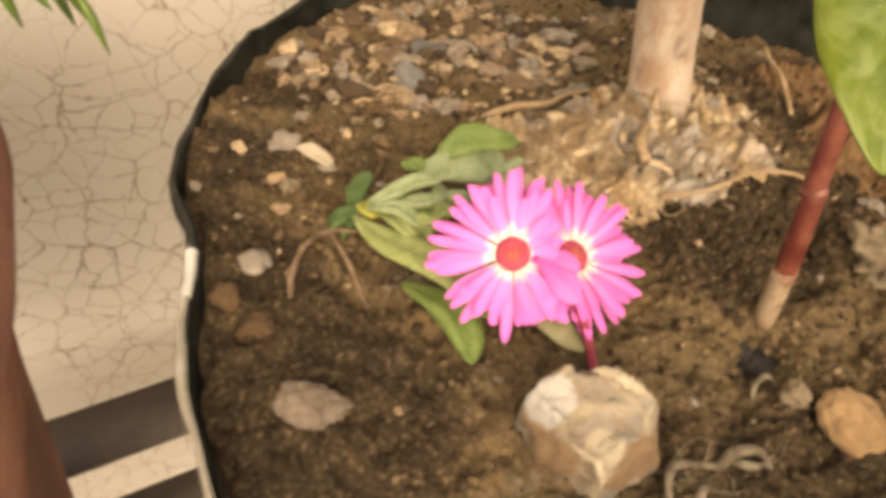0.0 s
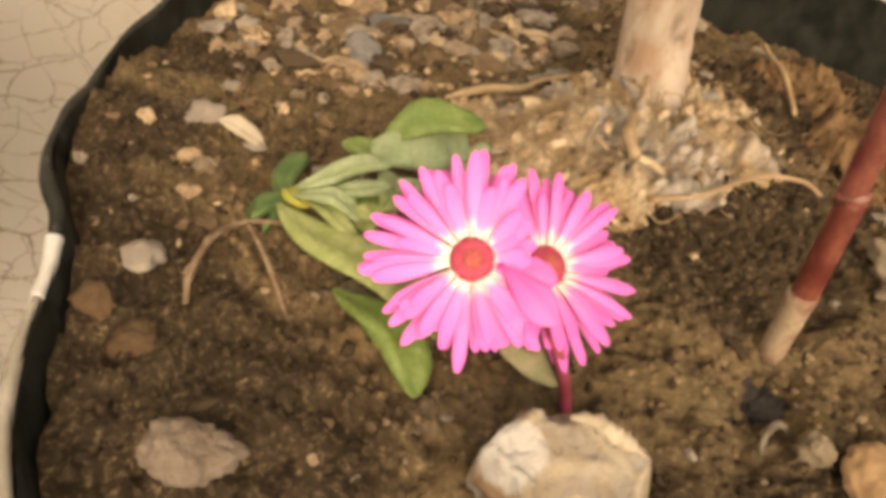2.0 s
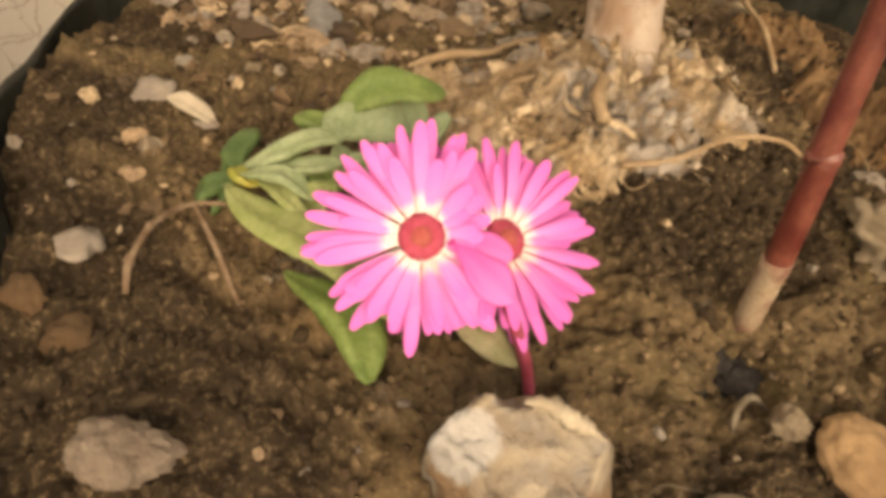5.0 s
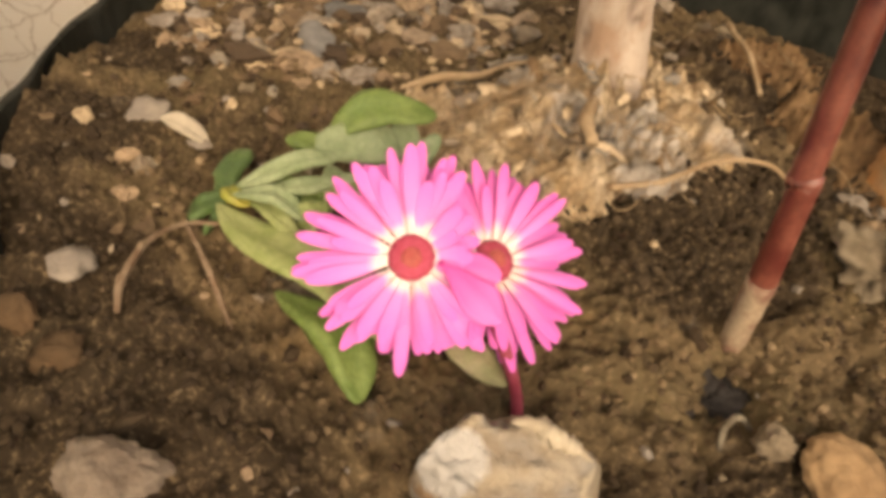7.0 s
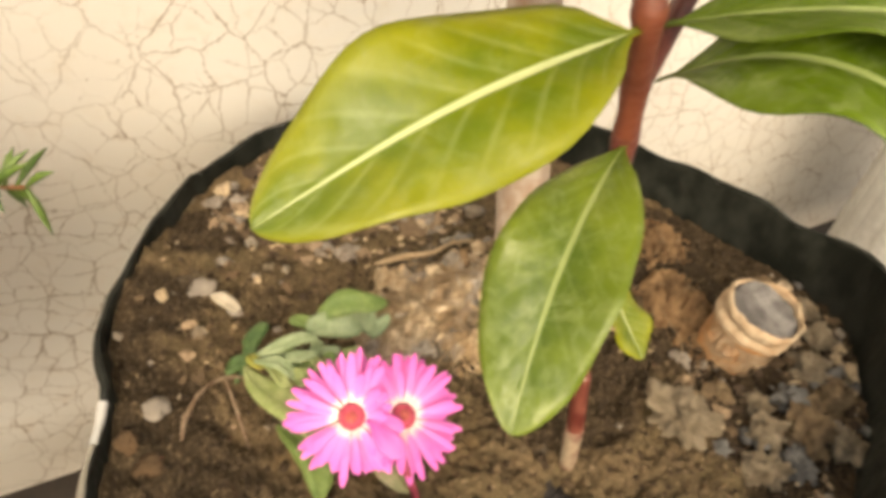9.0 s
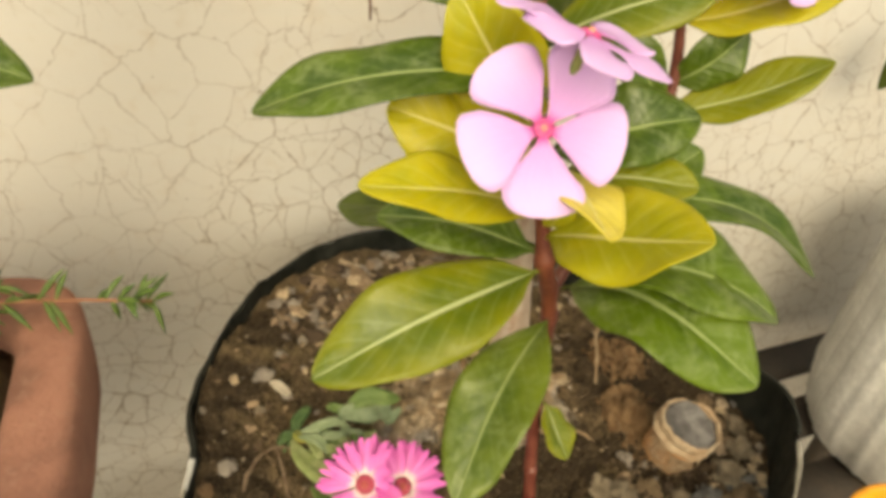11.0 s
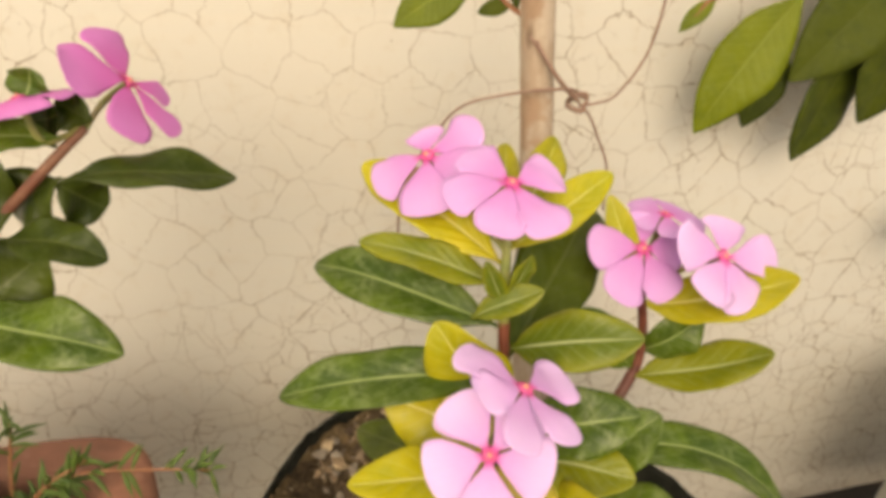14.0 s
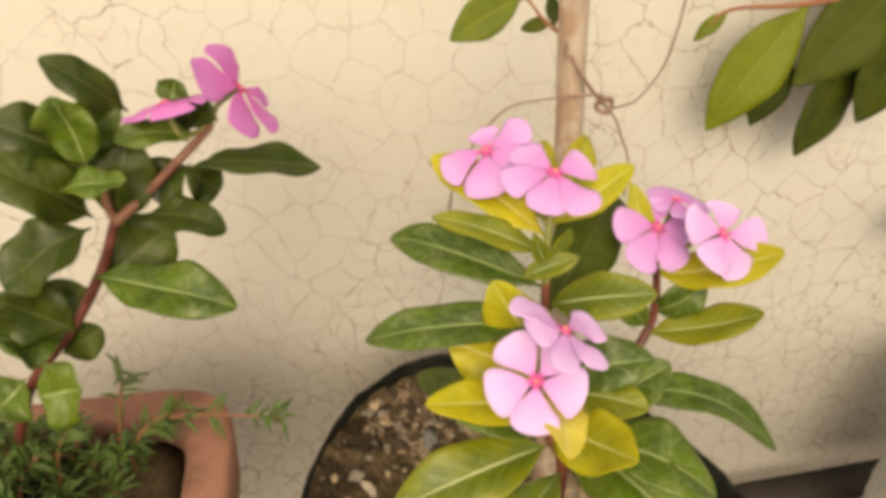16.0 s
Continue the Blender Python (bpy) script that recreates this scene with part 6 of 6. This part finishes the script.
ROSY_LEAVES = [
    # base, tip, width, up, bend, paint
    ((-0.0130, 0.1760, 0.8260), (0.0410, 0.2060, 0.8120), 0.0169, (0.1, -0.6, 1), 0.10, DEEP),
    ((-0.0600, 0.1680, 0.7785), (0.0030, 0.1500, 0.7695), 0.0240, (0.1, -0.6, 1), 0.10, GREEN),
    ((-0.0340, 0.1700, 0.8090), (0.0010, 0.1620, 0.8030), 0.0163, (0.1, -0.6, 1), 0.12, DEEP),
    ((-0.0140, 0.1780, 0.8270), (-0.0360, 0.1850, 0.8110), 0.0190, (-0.3, -1, 0.4), 0.05, DEEP),
    ((-0.0170, 0.1800, 0.8250), (-0.0050, 0.1900, 0.8090), 0.0179, (0.3, -1, 0.5), 0.05, DEEP),
    ((-0.0340, 0.1800, 0.8510), (-0.0580, 0.1680, 0.8760), 0.0129, (-0.2, -0.8, 0.8), 0.05, DEEP),
    ((-0.0500, 0.1680, 0.8330), (-0.0540, 0.1620, 0.8640), 0.0189, (-0.1, -1, 0.3), 0.04, GREEN),
    ((-0.0540, 0.1720, 0.8350), (-0.0820, 0.1650, 0.8530), 0.0207, (-0.2, -0.8, 0.7), 0.06, DEEP),
    ((-0.0530, 0.1680, 0.8090), (-0.0810, 0.1500, 0.8420), 0.0205, (-0.2, -0.7, 0.9), 0.08, DEEP),
    ((-0.0580, 0.1550, 0.8270), (-0.0320, 0.1520, 0.8330), 0.0115, (0, -0.5, 1), 0.05, GREEN),
    ((-0.0480, 0.1720, 0.8030), (-0.0360, 0.1800, 0.8410), 0.0243, (0.1, -1, 0.4), 0.04, DEEP),
    ((-0.0090, 0.1760, 0.8430), (-0.0390, 0.1680, 0.8430), 0.0118, (0, -0.7, 1), 0.06, GREEN),
    ((-0.0560, 0.1680, 0.8040), (-0.0920, 0.1560, 0.7850), 0.0245, (-0.2, -0.8, 0.8), 0.06, DEEP),
    ((-0.0570, 0.1740, 0.7750), (-0.0270, 0.1850, 0.7950), 0.0263, (0.1, -1, 0.5), 0.05, DEEP),
    ((-0.0730, 0.1680, 0.7510), (-0.0990, 0.1600, 0.7770), 0.0232, (-0.2, -0.9, 0.7), 0.06, DEEP),
    ((-0.0650, 0.1740, 0.7700), (-0.0910, 0.1820, 0.7500), 0.0214, (-0.2, -0.9, 0.5), 0.05, DEEP),
    ((-0.0850, 0.1720, 0.7340), (-0.0660, 0.1760, 0.7450), 0.0175, (0.2, -0.9, 0.6), 0.05, DEEP),
    ((-0.0800, 0.1660, 0.7470), (-0.1000, 0.1520, 0.7590), 0.0234, (-0.1, -0.6, 1), 0.06, GREEN),
    ((-0.0930, 0.1580, 0.7220), (-0.0700, 0.1500, 0.7300), 0.0252, (0.1, -1, 0.5), 0.04, GREEN),
    ((-0.1030, 0.1700, 0.7220), (-0.1170, 0.1600, 0.7100), 0.0230, (-0.2, -0.9, 0.6), 0.04, GREEN),
    ((-0.0100, 0.1860, 0.8470), (-0.0200, 0.1850, 0.8450), 0.0158, (0, -1, 0.5), 0.04, DEEP),
    ((-0.0000, 0.1840, 0.8450), (-0.0130, 0.1900, 0.8500), 0.0121, (-0.2, -1, 0.4), 0.04, DEEP),
    ((-0.0170, 0.1780, 0.8540), (-0.0130, 0.1780, 0.8650), 0.0112, (0, -1, 0.5), 0.04, GREEN),
    ((-0.0590, 0.1760, 0.8400), (-0.0360, 0.1780, 0.8520), 0.0159, (0.1, -1, 0.5), 0.05, DEEP),
    ((-0.0710, 0.1720, 0.8370), (-0.0520, 0.1680, 0.8310), 0.0160, (0.1, -1, 0.5), 0.05, DEEP),
]
for i, (b0, t0, w0, up0, bend0, mat0) in enumerate(ROSY_LEAVES):
    part("leaf", blade(b0, t0, w0 * (1.12 if i < 3 else 1.25), up0, bend0, 0.22, 1.05, 0.60, 0.08, 0.26, 0.0004, 200 + i, 28, 6), mat0, rosy)
vinca_flower(rosy, (0.0073, 0.2072, 0.8521), (0.77, -0.25, 0.59), 0, 0.0195, (-0.003, 0.184, 0.843), ROSE, 21, 0.0, (), "rose pink periwinkle flower turned sideways", petals=[(-14, 1.15, 1.05), (62, 1.4, 1.15), (130, 1.4, 0.92), (-174, 1.3, 0.65), (-128, 0.95, 0.55)])
vinca_flower(rosy, (-0.0180, 0.1750, 0.8560), (-0.25, 0.12, 0.93), 30, 0.0175, (-0.004, 0.184, 0.843), ROSE, 22, -0.15, (), "rose pink periwinkle flower turned upward")


def sprig(plant, pts, seed, dense=1.0, long=1.0):
    """A creeping shoot with narrow needle leaves, thicker towards its tip."""
    rng = random.Random(seed)
    shoot = part("shoot", tube([(*p, r) for p, r in zip(pts, np.linspace(0.0011, 0.0007, len(pts)))], 6, 6), STEM_BROWN, plant)
    line = smooth_line([(*p, 0) for p in pts], 14)
    bm = bmesh.new()
    n = len(line)
    for i, p in enumerate(line):
        d = Vector((line[min(i + 1, n - 1)] - line[max(i - 1, 0)])[:3]).normalized()
        last = i > n - 7
        for _ in range(2 if last else (1 if rng.random() < 0.45 * dense else 0)):
            side = d.orthogonal()
            side.rotate(Matrix.Rotation(rng.uniform(0, 6.28), 3, d))
            way = (side + d * rng.uniform(0.3, 1.1)).normalized()
            length = rng.uniform(0.009, 0.0165) * long
            a = Vector(p[:3])
            b = a + way * length
            mid = (a + b) / 2 + Vector((0, 0, 0.0012))
            tube([(*a, 0.0006), (*mid, 0.0011 * long), (*b, 0.0002)], 5, 3, bm)
    part("needle_leaves", bm, NEEDLE, shoot)


moss = thing("moss_rose", (-0.11, 0.20, 0.60), "trailing moss rose with needle leaves in terracotta", "plant")
sprig(moss, [(-0.100, 0.195, 0.598), (-0.078, 0.205, 0.640), (-0.0569, 0.210, 0.6511), (-0.030, 0.212, 0.6485), (0.0075, 0.2145, 0.6395)], 1, 1.1, 1.3)
sprig(moss, [(-0.090, 0.198, 0.600), (-0.0840, 0.208, 0.6542), (-0.0758, 0.210, 0.690)], 2, 1.6)
rng = random.Random(12)
for k in range(56):
    g0, q0 = rng.uniform(0.6, 5.6), 0.05 * math.sqrt(rng.random())
    x0, y0 = POT[0] + 1.3 * q0 * math.cos(g0), POT[1] + q0 * math.sin(g0)
    dx, dy, h = rng.uniform(-0.030, 0.035), rng.uniform(-0.045, 0.012), rng.uniform(0.025, 0.06)
    sprig(moss, [(x0, y0, 0.616), (x0 + 0.3 * dx, y0 + 0.3 * dy, 0.614 + h * 0.7), (x0 + dx, y0 + dy, 0.612 + h)], 30 + k, 1.5)
bm = bmesh.new()
bmesh.ops.create_icosphere(bm, subdivisions=3, radius=1.0)
bm.transform(pose(-0.138, 0.175, 0.642, 20, 15, 0) @ Matrix.Diagonal((0.003, 0.003, 0.0055, 1)))
part("bud", bm, ROCK_TAN, moss, "closed orange-brown flower bud")

# ---- white grow bag and small orange pot ----
WB = (0.642, 0.205)
white_bag = thing("white_grow_bag", (*WB, SLAT_TOP), "white plastic grow bag with black lining", "plant pot")


def crumple(g):
    return 1 + 0.012 * math.sin(7 * g) + 0.008 * math.sin(13 * g + 1) + 0.006 * math.sin(29 * g) + 0.004 * math.sin(53 * g + 2)


part("outer_skin", lathe([(0.094, 0.001), (0.102, 0.01), (0.107, 0.04), (0.106, 0.08), (0.104, 0.12), (0.103, 0.16), (0.102, 0.19), (0.100, 0.21)], (*WB, SLAT_TOP), crumple, 200, False), BAG_WHITE, white_bag)
part("lining", lathe([(0.1002, 0.206), (0.1015, 0.212), (0.099, 0.216), (0.0965, 0.205), (0.096, 0.180), (0.001, 0.183)], (*WB, SLAT_TOP), crumple, 200, False), BLACK_FILM, white_bag, "black lining")
CUP = (0.424, 0.066, SLAT_TOP)
small_pot = thing("orange_pot", CUP, "small orange plastic pot with soil", "plant pot")
part("body", lathe([(0.034, 0.001), (0.036, 0.003), (0.047, 0.118), (0.051, 0.120), (0.052, 0.128), (0.049, 0.1295), (0.0465, 0.127), (0.045, 0.09), (0.03, 0.08)], CUP, lambda g: 1.0, 48), ORANGE, small_pot)
part_soil2 = part("soil", lathe([(0.0455, 0.0), (0.03, 0.003), (0.001, 0.005)], (CUP[0], CUP[1], SLAT_TOP + 0.110), lambda g: 1.0, 48), SOIL)
tagged(part_soil2, "dark soil filling the small orange pot", "soil", kind="stuff")
